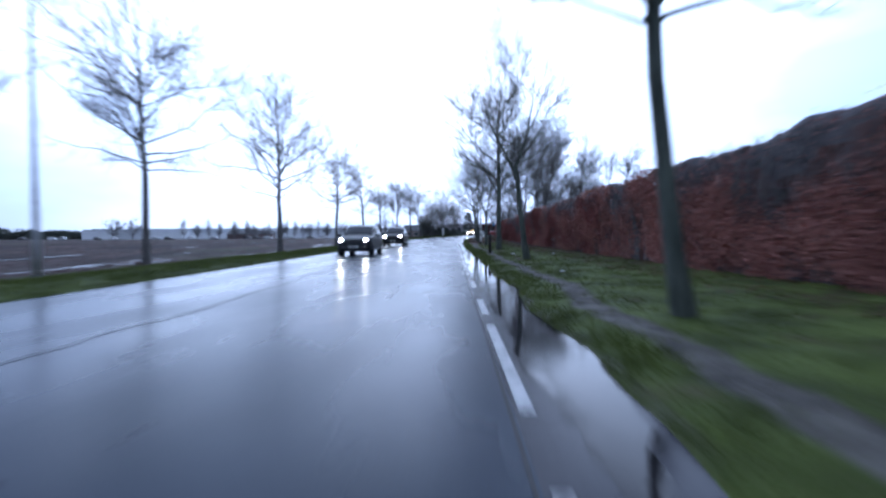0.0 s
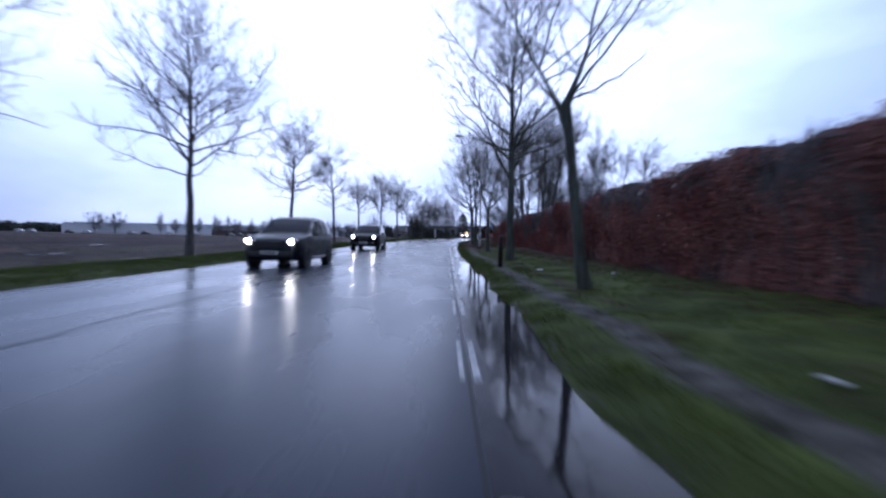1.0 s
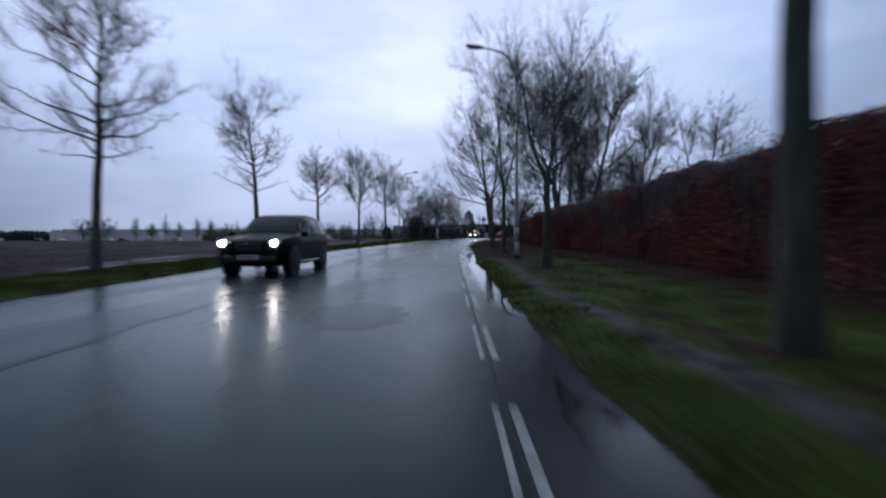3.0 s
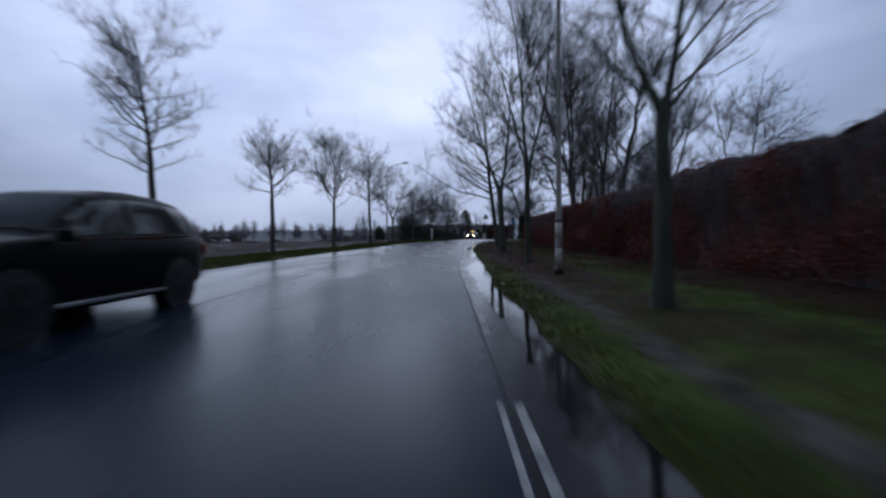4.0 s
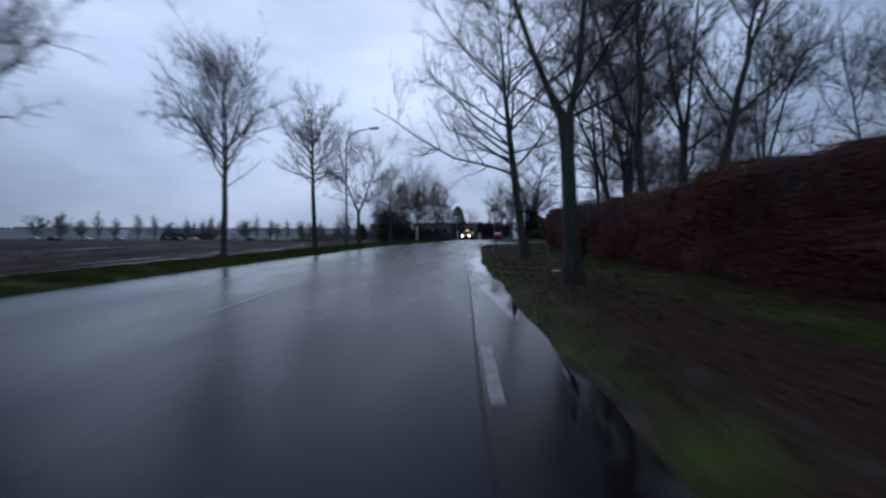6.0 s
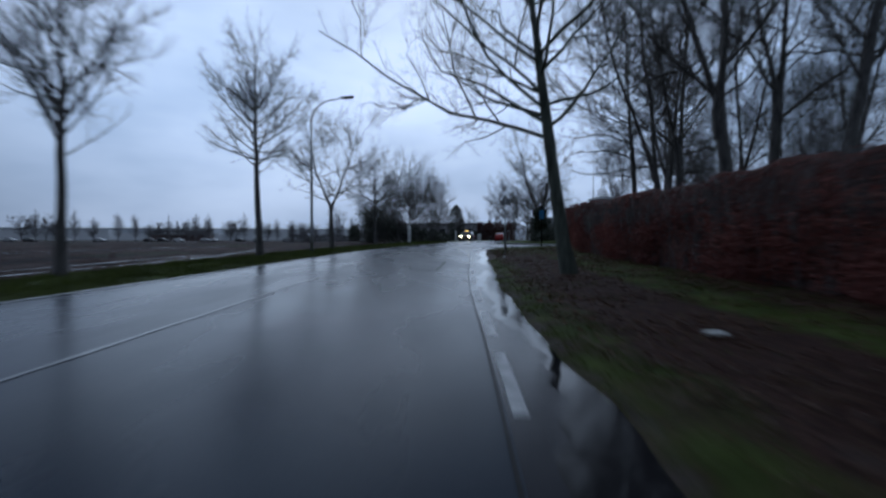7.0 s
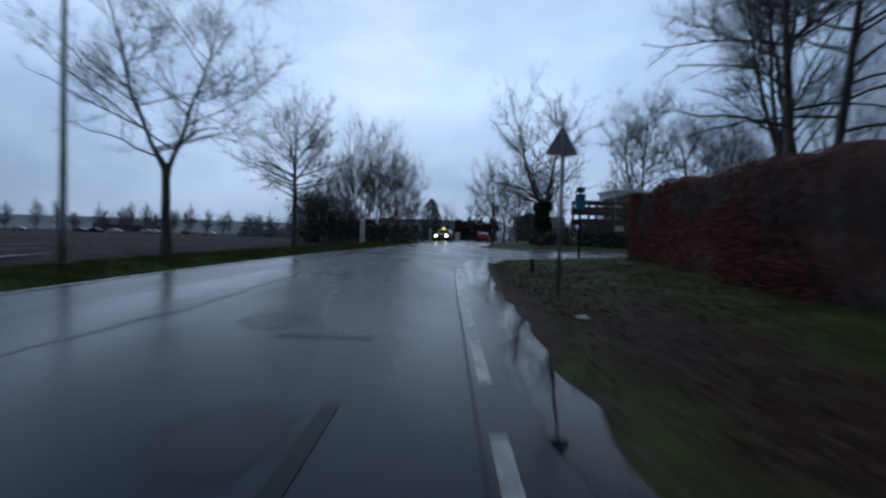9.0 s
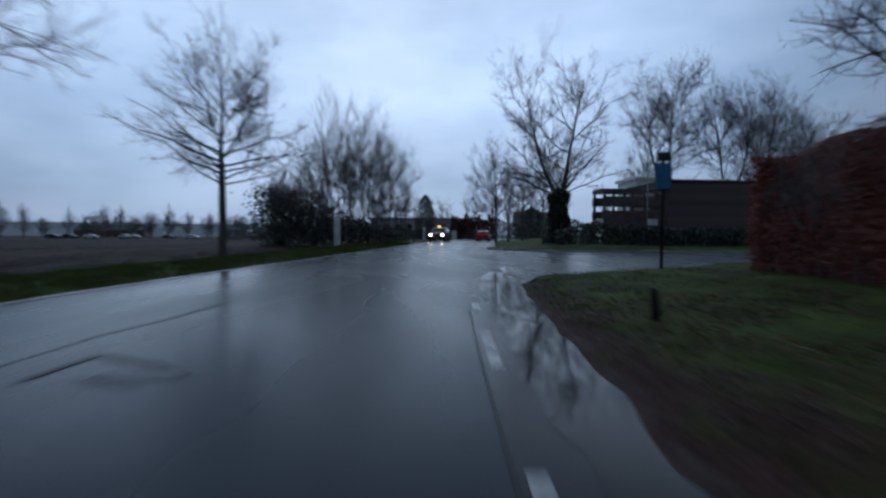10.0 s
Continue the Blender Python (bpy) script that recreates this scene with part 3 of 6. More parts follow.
# broken line
DASHES = ((0.2, 2.1), (3.2, 6.3), (7.2, 8.8), (10.9, 12.4), (14.3, 15.8), (17.6, 19.2), (20.9, 22.1), (24.0, 25.9), (27.0, 28.8), (30.4, 32.1), (33.4, 35.0),
          (36.5, 38.0), (39.3, 40.5), (45.3, 47.0), (47.9, 49.5), (50.7, 52.1), (53.9, 55.2), (57.0, 58.6), (60.0, 61.6), (62.3, 63.7), (64.8, 66.4),
          (67.2, 68.8), (70.0, 71.6), (72.9, 74.4), (75.2, 76.8), (78.6, 80.0), (81.0, 82.5), (83.1, 84.6), (85.5, 87.0), (88.7, 90.1), (91.5, 93.0))
marking = thing("road_marking", "worn white broken line along the wet road's edge", "road marking", kind="structure")
for k, (y0, y1) in enumerate(DASHES):
    py = np.linspace(y0, y1, 7)
    double = 14 < y0 < 41                      # two thin strokes side by side
    c = line_x(py) - (0.04 if double else 0.0)
    half = 0.032 if double else 0.055
    me = flat_patch((c - half, c + half), py, 0.005)
    part("dash", me, M_LINE, marking)
    if double:
        part("dash", flat_patch((c - 0.152, c - 0.108), py, 0.005), M_LINE, marking)
cy = np.arange(60, 75.1, 0.5)
cw = 0.032 + 0.03 * np.array([noise.noise((4.0, yy * 0.9, 2.0)) for yy in cy])
cl = np.interp(cy, (60, 64, 68, 72, 75), (-2.85, -2.70, -2.52, -2.33, -2.12))
for y0, y1 in ((42.7, 43.2), (43.55, 44.0)):
    py = np.linspace(y0, y1, 5)
    part("dash", flat_patch((line_x(py) - 0.09, line_x(py) - 0.01), py, 0.005), M_FAINT, marking, "short faint pale dash")
part("centre_line", flat_patch((cl - cw, cl + cw), cy, 0.005), M_FAINT, marking, "almost worn off centre line")
py = np.arange(66, 120, 1.0)
part("edge_line", flat_patch((edge_left(py) + 0.0, edge_left(py) + 0.26), py, 0.008), M_LINE, marking)

# tar seams and patched places
repair = thing("road_repair", "dark tar seams and patched hollows in the asphalt", "road repair", kind="structure")
py = np.arange(-10, 92, 0.5)
wob = np.array([noise.noise((0.5, yy * 0.5, 9.0)) for yy in py])
part("seam", flat_patch((line_x(py) - 0.13 + 0.012 * wob, line_x(py) - 0.10 + 0.02 * wob), py, 0.003), M_TAR, repair)
for y0, y1 in ((-10, 57), (76, 92)):
    py = np.arange(y0, y1, 0.4)
    wob = np.array([noise.noise((0.5, yy * 0.4, 9.0)) + 0.5 * noise.noise((0.5, yy * 1.7, 3.0)) for yy in py])
    cx = (edge_left(py) + line_x(py)) / 2
    part("seam", flat_patch((cx - 0.08 + 0.14 * wob, cx + 0.02 + 0.22 * wob), py, 0.003), M_PATCH, repair)
for px, yy, wide, deep in ((-1.3, 35.6, 1.3, 2.2), (-4.0, 22.3, 0.7, 0.5), (0.1, 88.35, 0.6, 0.22), (-3.2, 24.0, 0.3, 0.25), (-0.1, 83.0, 0.7, 1.0), (0.28, 77.0, 0.95, 1.7), (0.5, 79.9, 0.7, 1.0)):
    yy = np.linspace(yy - deep / 2, yy + deep / 2, 15)
    w = wide / 2 * np.sqrt(np.clip(1 - np.linspace(-1, 1, 15) ** 2, 0.02, 1)) * (1 + 0.25 * np.sin(np.arange(15) * 1.9))
    part("patch", flat_patch((px - w, px + w), yy, 0.004), M_TAR if wide < 0.6 else M_PATCH, repair)
for x0, y0, x1, y1, w in ((-0.64, 88.25, -0.54, 88.92, 0.035), (-0.54, 88.92, 0.16, 88.56, 0.05), (-0.3, 88.30, 0.2, 88.08, 0.025), (0.62, 76.0, 0.98, 80.4, 0.03), (-0.16, 75.95, -0.28, 77.6, 0.03)):
    py = np.linspace(min(y0, y1), max(y0, y1), 7)
    px = np.interp(py, (y0, y1) if y0 < y1 else (y1, y0), (x0, x1) if y0 < y1 else (x1, x0))
    w = w * (1.8 if abs(x1 - x0) > 0.3 else 1.0)
    part("crack", flat_patch((px - w, px + w), py, 0.006), M_TAR, repair)
# transverse joints
for y0, y1, x0, x1 in ((75.95, 76.10, -0.15, 0.62), (82.2, 82.34, 0.1, 1.1), (52.38, 52.46, -1.5, -0.62)):
    py = np.linspace(y0, y1, 4)
    part("seam", flat_patch((np.full(4, x0), np.full(4, x1)), py, 0.006), M_PATCH, repair)

# ---------------------------------------------------------------- trees


def grow(rng, P, R, count, s0, s1, angle, length, m, thick, up, jitter, taper=0.25, weight=None):
    """Side branches on many parent polylines at once; returns their points and radii."""
    n, mp, _ = P.shape
    size = np.linalg.norm(P[:, -1] - P[:, 0], axis=1)
    w = size if weight is None else size * weight
    i = rng.choice(n, count, p=w / w.sum())
    s = rng.uniform(s0, s1, count)
    j = np.minimum((s * (mp - 1)).astype(int), mp - 2)
    f = (s * (mp - 1) - j)[:, None]
    start = P[i, j] * (1 - f) + P[i, j + 1] * f
    rad = R[i, j] * (1 - f[:, 0]) + R[i, j + 1] * f[:, 0]
    tan = P[i, j + 1] - P[i, j]
    tan /= np.linalg.norm(tan, axis=1, keepdims=True)
    side = np.cross(tan, rng.normal(size=(count, 3)))
    side /= np.linalg.norm(side, axis=1, keepdims=True)
    a = np.radians(rng.uniform(*angle, count))[:, None]
    way = tan * np.cos(a) + side * np.sin(a)
    L = (size[i] * rng.uniform(*length, count) * (1.1 - 0.6 * s))[:, None, None]
    t = np.linspace(0, 1, m)[None, :, None]
    bow = np.array([0, 0, up])[None, None] * t ** 2
    wig = rng.normal(size=(count, m, 3)) * jitter * t
    Q = start[:, None] + L * (way[:, None] * t + bow + wig)
    r0 = np.minimum(rad * 0.8, np.maximum(thick * L[:, 0, 0], 0.0028))
    return Q, r0[:, None] * (1 - (1 - taper) * np.linspace(0, 1, m)[None])


def bare_tree(seed, height, fork, spread, girth, lean=(0, 0), leaders=1, upright=0.5, limbs=26, fine=1.0, droop=0.0, stout=1.0, boughs=(), brush=1.0):
    """Two meshes of a leafless tree: trunk with its limbs, and the crown of twigs. spread: the crown's radius."""
    rng = np.random.default_rng(seed)
    spread *= 0.86
    m = 14
    t = np.linspace(0, 1, m)
    lead_p, lead_r = [], []
    wander = np.cumsum(rng.normal(size=(m, 2)), 0) * 0.006 * height
    wander -= wander[0]
    lean = np.array(lean, float)
    for k in range(leaders):
        p = np.zeros((m, 3))
        p[:, 2] = t * height * (1 - 0.08 * k)
        p[:, :2] = wander * t[:, None] + lean * (t ** 0.8)[:, None] * height
        if leaders > 1:
            a = 2.4 * k + rng.uniform(0, 0.8)
            out = np.clip((p[:, 2] - fork) / (height - fork), 0, 1) ** 0.7
            p[:, :2] += np.array([math.cos(a), math.sin(a)]) * out[:, None] * spread * (0.42 + 0.12 * k % 0.3)
        r = girth * np.interp(t, (0, 0.03, 0.12, fork / height, 0.75, 1), (1.35, 1.08, 0.92, 0.76, 0.26, 0.04))
        if leaders > 1:
            r = np.where(p[:, 2] > fork, r * 0.6, r)
        if k:
            keep = np.linspace(max(fork / height - 0.03, 0.02), 1, m)
            p = np.stack([np.interp(keep, t, p[:, c]) for c in range(3)], 1)
            r = np.interp(keep, t, r)
        lead_p.append(p)
        lead_r.append(r)
    LP, LR = np.array(lead_p), np.array(lead_r)
    trunk = [tubes(LP, LR, 9)]
    # limbs
    n, ml = limbs, 8
    rank = np.sort(rng.uniform(0, 1, n) ** 1.15)
    which = np.arange(n) % leaders
    s = fork / height + (0.95 - fork / height) * rank
    start = np.stack([[np.interp(si, LP[w][:, 2] / height, LP[w][:, c]) for c in range(3)] for si, w in zip(s, which)])
    rad = np.array([np.interp(si, LP[w][:, 2] / height, LR[w]) for si, w in zip(s, which)])
    az = np.arange(n) * 2.39996 + rng.uniform(-0.4, 0.4, n)
    el = np.radians(np.interp(rank, (0, 0.5, 1), (12 + 30 * upright, 30 + 25 * upright, 58 + 15 * upright)) + rng.uniform(-9, 9, n))
    L = spread * np.interp(rank, (0, 0.18, 0.5, 0.8, 1), (0.85, 1.1, 0.95, 0.6, 0.3)) * rng.uniform(0.75, 1.15, n) / np.maximum(np.cos(el), 0.5) * (0.75 if leaders > 1 else 1)
    way = np.stack([np.cos(az) * np.cos(el), np.sin(az) * np.cos(el), np.sin(el)], 1)
    tt = np.linspace(0, 1, ml)[None, :, None]
    kink = np.cumsum(rng.normal(size=(n, ml, 3)) * 0.045, 1) * tt
    Q = start[:, None] + L[:, None, None] * (way[:, None] * tt + np.array([0, 0, 0.22 * upright + 0.08 - droop])[None, None] * tt ** 2 + kink)
    r0 = np.minimum(rad * 0.5, 0.010 + 0.010 * L)
    QR = r0[:, None] * np.linspace(1, 0.22, ml)[None] ** 1.1
    for z0, turn, steep, long, curl in boughs:          # heavy boughs: height, heading, slope, length, upward curl
        s0 = z0 / height
        at = np.array([np.interp(s0, t, LP[0][:, c]) for c in range(3)])
        tb = np.linspace(0, 1, ml)[:, None]
        a, e = math.radians(turn), math.radians(steep)
        line = at + long * (np.array([math.cos(a) * math.cos(e), math.sin(a) * math.cos(e), math.sin(e)]) * tb + np.array([0, 0, curl]) * tb ** 2
                            + np.cumsum(rng.normal(size=(ml, 3)) * 0.045, 0) * tb)
        Q = np.concatenate([Q, line[None]])
        QR = np.concatenate([QR, (0.40 * np.interp(s0, t, LR[0]) * np.linspace(1, 0.2, ml) ** 0.9)[None]])
    trunk.append(tubes(Q, QR, 7))
    # boughs, branches and twigs
    AP = np.concatenate([Q, np.stack([np.stack([np.interp(np.linspace(fork / height + 0.1, 1, ml), t, p[:, c]) for c in range(3)], 1) for p in LP])])
    AR = np.concatenate([QR, np.stack([np.interp(np.linspace(fork / height + 0.1, 1, ml), t, r) * 0.6 for r in LR])])
    B, BR = grow(rng, AP, AR, int(170 * fine), 0.18, 0.98, (28 * brush, 62 * brush), (0.28, 0.52), 6, 0.011, 0.16 - droop, 0.06)
    trunk.append(tubes(B, BR, 5 if fine > 0.9 else 3))
    C, CR = grow(rng, B, BR, int(1100 * fine), 0.12, 1.0, (25 * brush, 60 * brush), (0.3, 0.62), 3, 0.008, 0.14 - 1.5 * droop, 0.09)
    C2, C2R = grow(rng, Q, QR, int(350 * fine), 0.3, 1.0, (30 * brush, 65 * brush), (0.12, 0.26), 3, 0.009, 0.14 - droop, 0.05)
    C, CR = np.concatenate([C, C2]), np.concatenate([CR, C2R])
    D, DR = grow(rng, C, CR, int(8500 * fine), 0.1, 1.0, (22 * brush, 58 * brush), (0.35, 0.8), 2, 0.006, 0.12 - 2 * droop, 0.06)
    tv, tf = joined(trunk)
    if fine > 0.7:
        cv, cf = tubes(C, CR * stout, 3)
        cf = np.concatenate([cf[:, [0, 1, 2]], cf[:, [0, 2, 3]]])
    else:
        cv, cf = cones(C, CR * stout)
    cv, cf = joined([(cv, cf), cones(D, DR * stout)])
    return fast_mesh("trunk", tv, tf, True), fast_mesh("crown", cv, cf)


def plant(meshes, x, y, turn, label, group="", bark=None, z=None, scale=1.0, twigs=None):
    place = (x, y, (float(land_z(x, y)) if z is None else z) - 0.05)
    t = thing("tree", label, "tree", place, turn, group)
    t.scale = (scale, scale, scale)
    part("trunk", meshes[0], bark or M_BARK, t)
    part("crown", meshes[1], twigs or M_TWIG, t)
    return t


ROW_L = "bare trees along the field side"
ROW_R = "bare trees along the hedge side"
OAK = "leafless roadside tree with a straight wet trunk and spreading twigs"
LEFT_ROW = (   # x, y, height, clear trunk, crown radius, girth, leaders, upright, turn
    (-13.4, 11.0, 10.5, 3.6, 3.8, 0.16, 1, 0.4, 10),
    (-14.6, 22.4, 12.6, 4.3, 5.2, 0.17, 1, 0.15, 40),
    (-12.0, 32.8, 12.0, 3.5, 4.9, 0.18, 1, 0.3, 80),
    (-10.5, 42.8, 9.0, 3.4, 3.0, 0.14, 1, 0.0, 160),
    (-10.0, 53.5, 8.0, 3.1, 2.7, 0.14, 1, 0.2, 220),
    (-9.7, 63.7, 6.8, 3.0, 2.1, 0.13, 1, 0.3, 300),
    (-8.6, 73.5, 7.9, 2.9, 2.3, 0.13, 1, 0.9, 20),
    (-7.25, 83.1, 9.8, 3.5, 2.7, 0.15, 1, 0.35, 65),
    (-6.1, 92.7, 9.2, 2.9, 4.8, 0.15, 2, 0.1, 180),
    (-4.45, 102.2, 6.7, 2.6, 3.4, 0.15, 1, 0.1, 20),
)
for k, (x, y, h, fork, spread, girth, leaders, upright, turn) in enumerate(LEFT_ROW):
    lean = ((0.012, -0.004), (-0.01, 0.0))[k % 2]
    plant(bare_tree(100 + k, h, fork, spread, girth, lean, leaders, upright, 32, 1.2, stout=1.2), x, y, turn, OAK, ROW_L)
RIGHT_ROW = (
    (3.1, 6.4, 10.5, 4.2, 4.4, 0.135, 1, 0.4, 0, (-0.10, 0.0)),
    (3.3, 21.0, 9.0, 4.2, 4.6, 0.135, 2, 0.6, 0, (-0.10, 0.0)),
    (3.27, 33.3, 12.6, 4.8, 4.4, 0.175, 1, 0.4, 0, (0.0, 0.0)),
    (3.15, 44.2, 8.2, 3.0, 2.6, 0.135, 2, 0.7, 0, (0.0, 0.0)),
    (2.98, 54.4, 11.5, 3.6, 3.4, 0.11, 3, 0.8, 210, (0.03, 0.015)),
    (3.25, 64.0, 12.5, 3.6, 4.5, 0.185, 2, 0.5, 0, (-0.06, 0.0)),
    (4.1, 74.1, 12.0, 4.4, 5.4, 0.185, 1, 0.2, 0, (-0.10, 0.10)),
)
BOUGHS = {
    0: ((3.85, 178, 28, 2.6, -0.40), (3.95, 4, 18, 3.0, -0.08), (4.1, 40, 35, 3.0, 0.1), (4.0, 215, 30, 2.6, -0.1)),
    2: ((3.7, 165, 60, 5.0, 0.0), (3.8, 4, 24, 4.2, 0.18), (4.2, 25, 56, 4.8, 0.0), (4.8, 200, 40, 4.0, 0.1), (5.2, -40, 40, 3.6, 0.1)),
    3: ((2.9, 8, 52, 2.8, 0.1), (3.2, 176, 58, 2.4, 0.1), (3.6, -28, 50, 2.4, 0.1), (4.0, 60, 50, 2.2, 0.1)),
    6: ((3.7, 178, 16, 5.6, 0.14), (4.1, 158, 30, 5.0, 0.1), (4.0, 20, 32, 4.0, 0.2), (4.5, 205, 30, 5.0, 0.1), (4.9, 185, 45, 4.6, 0.1), (4.3, 140, 20, 4.4, 0.15)),
}
for k, (x, y, h, fork, spread, girth, leaders, upright, turn, lean) in enumerate(RIGHT_ROW):
    plant(bare_tree(200 + k, h, fork, spread, girth, lean, leaders, upright, 24, 1.15, boughs=BOUGHS.get(k, ())), x, y, turn,
          "tall leafless roadside tree with a mossy grey-green trunk", ROW_R, M_BARK_GREEN)

# trees behind the hedge: height, fork, spread, girth, lean, leaders, upright, boughs
WOOD = [bare_tree(300 + k, h, f, s, g, lean, ld, up, 40 if k == 4 else 18, fine * 1.4, 0.0, 1.25, heavy, 1.05 if k == 4 else 0.85) for k, (h, f, s, g, lean, ld, up, fine, heavy) in enumerate((
    (21.0, 5.5, 5.0, 0.22, (-0.02, 0.0), 2, 0.75, 0.62, ((5.2, 190, 42, 7.5, 0.1), (6.5, 10, 48, 6.5, 0.15), (7.5, 150, 40, 6.5, 0.1), (9.0, 200, 50, 6.0, 0.1))),
    (20.0, 4.5, 4.2, 0.20, (-0.16, 0.0), 2, 0.5, 0.55, ((4.6, 184, 28, 8.0, 0.1), (6.0, 170, 34, 7.0, 0.12), (6.8, 350, 60, 7.0, 0.0), (8.5, 180, 30, 6.0, 0.1))),
    (21.5, 6.0, 5.2, 0.27, (-0.12, 0.0), 3, 0.85, 0.70, ((5.8, 170, 52, 8.5, 0.1), (6.4, 20, 55, 7.5, 0.12), (8.0, 250, 50, 6.0, 0.1), (8.8, 185, 40, 6.5, 0.1))),
    (18.5, 7.0, 4.6, 0.23, (0.27, 0.0), 1, 0.8, 0.60, ((6.2, 178, 62, 6.0, 0.1), (6.8, 0, 48, 6.0, 0.1), (7.6, 160, 55, 5.0, 0.1))),
    (17.8, 3.6, 7.0, 0.24, (0.0, 0.0), 2, 0.2, 1.0, ((4.0, 0, 30, 6.0, 0.1), (4.2, 180, 30, 6.0, 0.1), (5.0, 270, 35, 5.5, 0.1))),
    (16.0, 6.5, 4.4, 0.17, (-0.10, 0.0), 1, 0.4, 0.72, ((4.5, 180, 10, 4.8, -0.12), (5.5, 200, 20, 5.2, -0.16), (6.5, 170, 25, 5.4, -0.2), (5.0, 0, 15, 4.6, -0.15), (7.5, 190, 30, 5.0, -0.2), (6.0, 225, 20, 5.0, -0.18))),
    (21.0, 7.0, 4.2, 0.25, (0.01, 0.0), 2, 0.8, 0.50, ((5.6, 10, 30, 6.0, 0.1), (6.6, 185, 40, 6.0, 0.1), (8.0, 20, 45, 5.5, 0.1), (9.2, 160, 45, 5.0, 0.1)))))]
BEHIND = "tall leafless trees behind the hedge"
for k, (x, y, which, turn, scale) in enumerate((
        (12.4, 85.2, 1, 0, 1.0), (13.2, 85.9, 0, 0, 1.0), (11.9, 79.0, 2, 0, 1.0), (14.2, 80.9, 6, 0, 1.0), (13.4, 77.9, 3, 0, 1.0), (13.5, 91.2, 5, 0, 1.0), (19.8, 91.4, 0, 160, 0.95),
        (23.0, 87.5, 2, 200, 0.9), (29.4, 84.8, 4, 0, 1.0), (15.6, 93.0, 5, 120, 1.05), (21.5, 98.5, 3, 150, 0.85), (18.4, 98.0, 2, 250, 0.95), (26.0, 95.0, 4, 90, 0.85))):
    plant(WOOD[which], x, y, turn, "tall leafless tree with spreading wet limbs behind the hedge", BEHIND, scale=scale)

# beyond the side street
ivy_tree = plant(bare_tree(401, 13.0, 3.5, 7.2, 0.40, (0.0, 0.0), 2, 0.15, 36, 1.6, 0.02, 1.4,
                           ((3.7, 180, 34, 5.6, 0.12), (3.8, 5, 45, 5.0, 0.1), (3.9, 150, 52, 5.5, 0.1), (3.7, 40, 36, 4.6, 0.15), (3.6, 200, 12, 5.4, 0.02)), 0.9), 13.6, 120.3, 0,
                 "broad leafless tree whose thick trunk is wrapped in dark ivy")


def leaf_cloud(rng, points, size, flat=0.5):
    """Small bent leaves (two triangles each, as a quad) at the points, turned at random."""
    n = len(points)
    a = rng.normal(size=(n, 3))
    a /= np.linalg.norm(a, axis=1, keepdims=True)
    b = np.cross(a, rng.normal(size=(n, 3)))
    b /= np.linalg.norm(b, axis=1, keepdims=True)
    s = size * rng.uniform(0.6, 1.3, n)[:, None]
    c = np.cross(a, b) * s * 0.25
    v = np.stack([points - a * s, points + b * s * flat + c, points + a * s, points - b * s * flat + c], 1).reshape(-1, 3)
    return v, np.arange(4 * n).reshape(-1, 4)


rng = np.random.default_rng(77)
h = rng.uniform(0, 4.1, 12000)
a = rng.uniform(0, 2 * np.pi, 12000)
rr = np.interp(h, (0, 1.2, 2.8, 3.7, 4.1), (1.0, 0.78, 0.58, 0.78, 0.42)) * rng.uniform(0.5, 1.1, 12000) * (1 + 0.18 * np.sin(3 * a + 2 * h))
part("ivy", fast_mesh("ivy", *leaf_cloud(rng, np.stack([rr * np.cos(a), rr * np.sin(a), h], 1), 0.10, 0.7)), M_IVY, ivy_tree, "dark ivy leaves", "stuff")
SMALL = [bare_tree(500 + k, h, f, s, g, (0, 0), ld, up, 26, 0.6, 0.0, 1.8) for k, (h, f, s, g, ld, up) in enumerate((
    (9.0, 2.4, 3.0, 0.13, 1, 0.8), (7.0, 2.0, 2.4, 0.11, 2, 0.7), (8.0, 1.2, 1.3, 0.09, 1, 1.0)))]
for x, y, which, turn, scale in ((11.0, 131.7, 0, 0, 1.0), (13.4, 137.0, 1, 50, 1.1), (16.5, 143.0, 0, 100, 1.0), (19.0, 150.0, 1, 10, 1.15), (20.0, 146.0, 0, 200, 1.1),
                                 (44.0, 138.0, 0, 250, 1.3), (30.0, 138.0, 0, 30, 1.2), (6.5, 176.0, 1, 60, 1.1), (2.0, 182.0, 0, 90, 1.0),
                                 (10.5, 186.0, 1, 140, 1.2), (17.0, 190.0, 0, 170, 1.1), (-3.0, 165.0, 1, 210, 1.2)):
    plant(SMALL[which], x, y, turn, "slender leafless tree beyond the junction", "slender bare trees beyond the junction", scale=scale)

# these crowns use the twig colour that has haze put into it
BROAD = bare_tree(520, 14.5, 3.4, 5.4, 0.24, (0, 0), 2, 0.4, 34, 1.5, 0.0, 1.3)
for x, y, turn, scale in ((26.5, 128.0, 20, 1.12), (31.8, 126.6, 150, 0.98), (38.0, 131.0, 260, 1.05), (37.5, 124.0, 70, 0.8)):
    plant(BROAD, x, y, turn, "broad leafless tree rising behind the timber shed", "trees behind the shed", scale=scale, twigs=M_TWIG_HAZED)

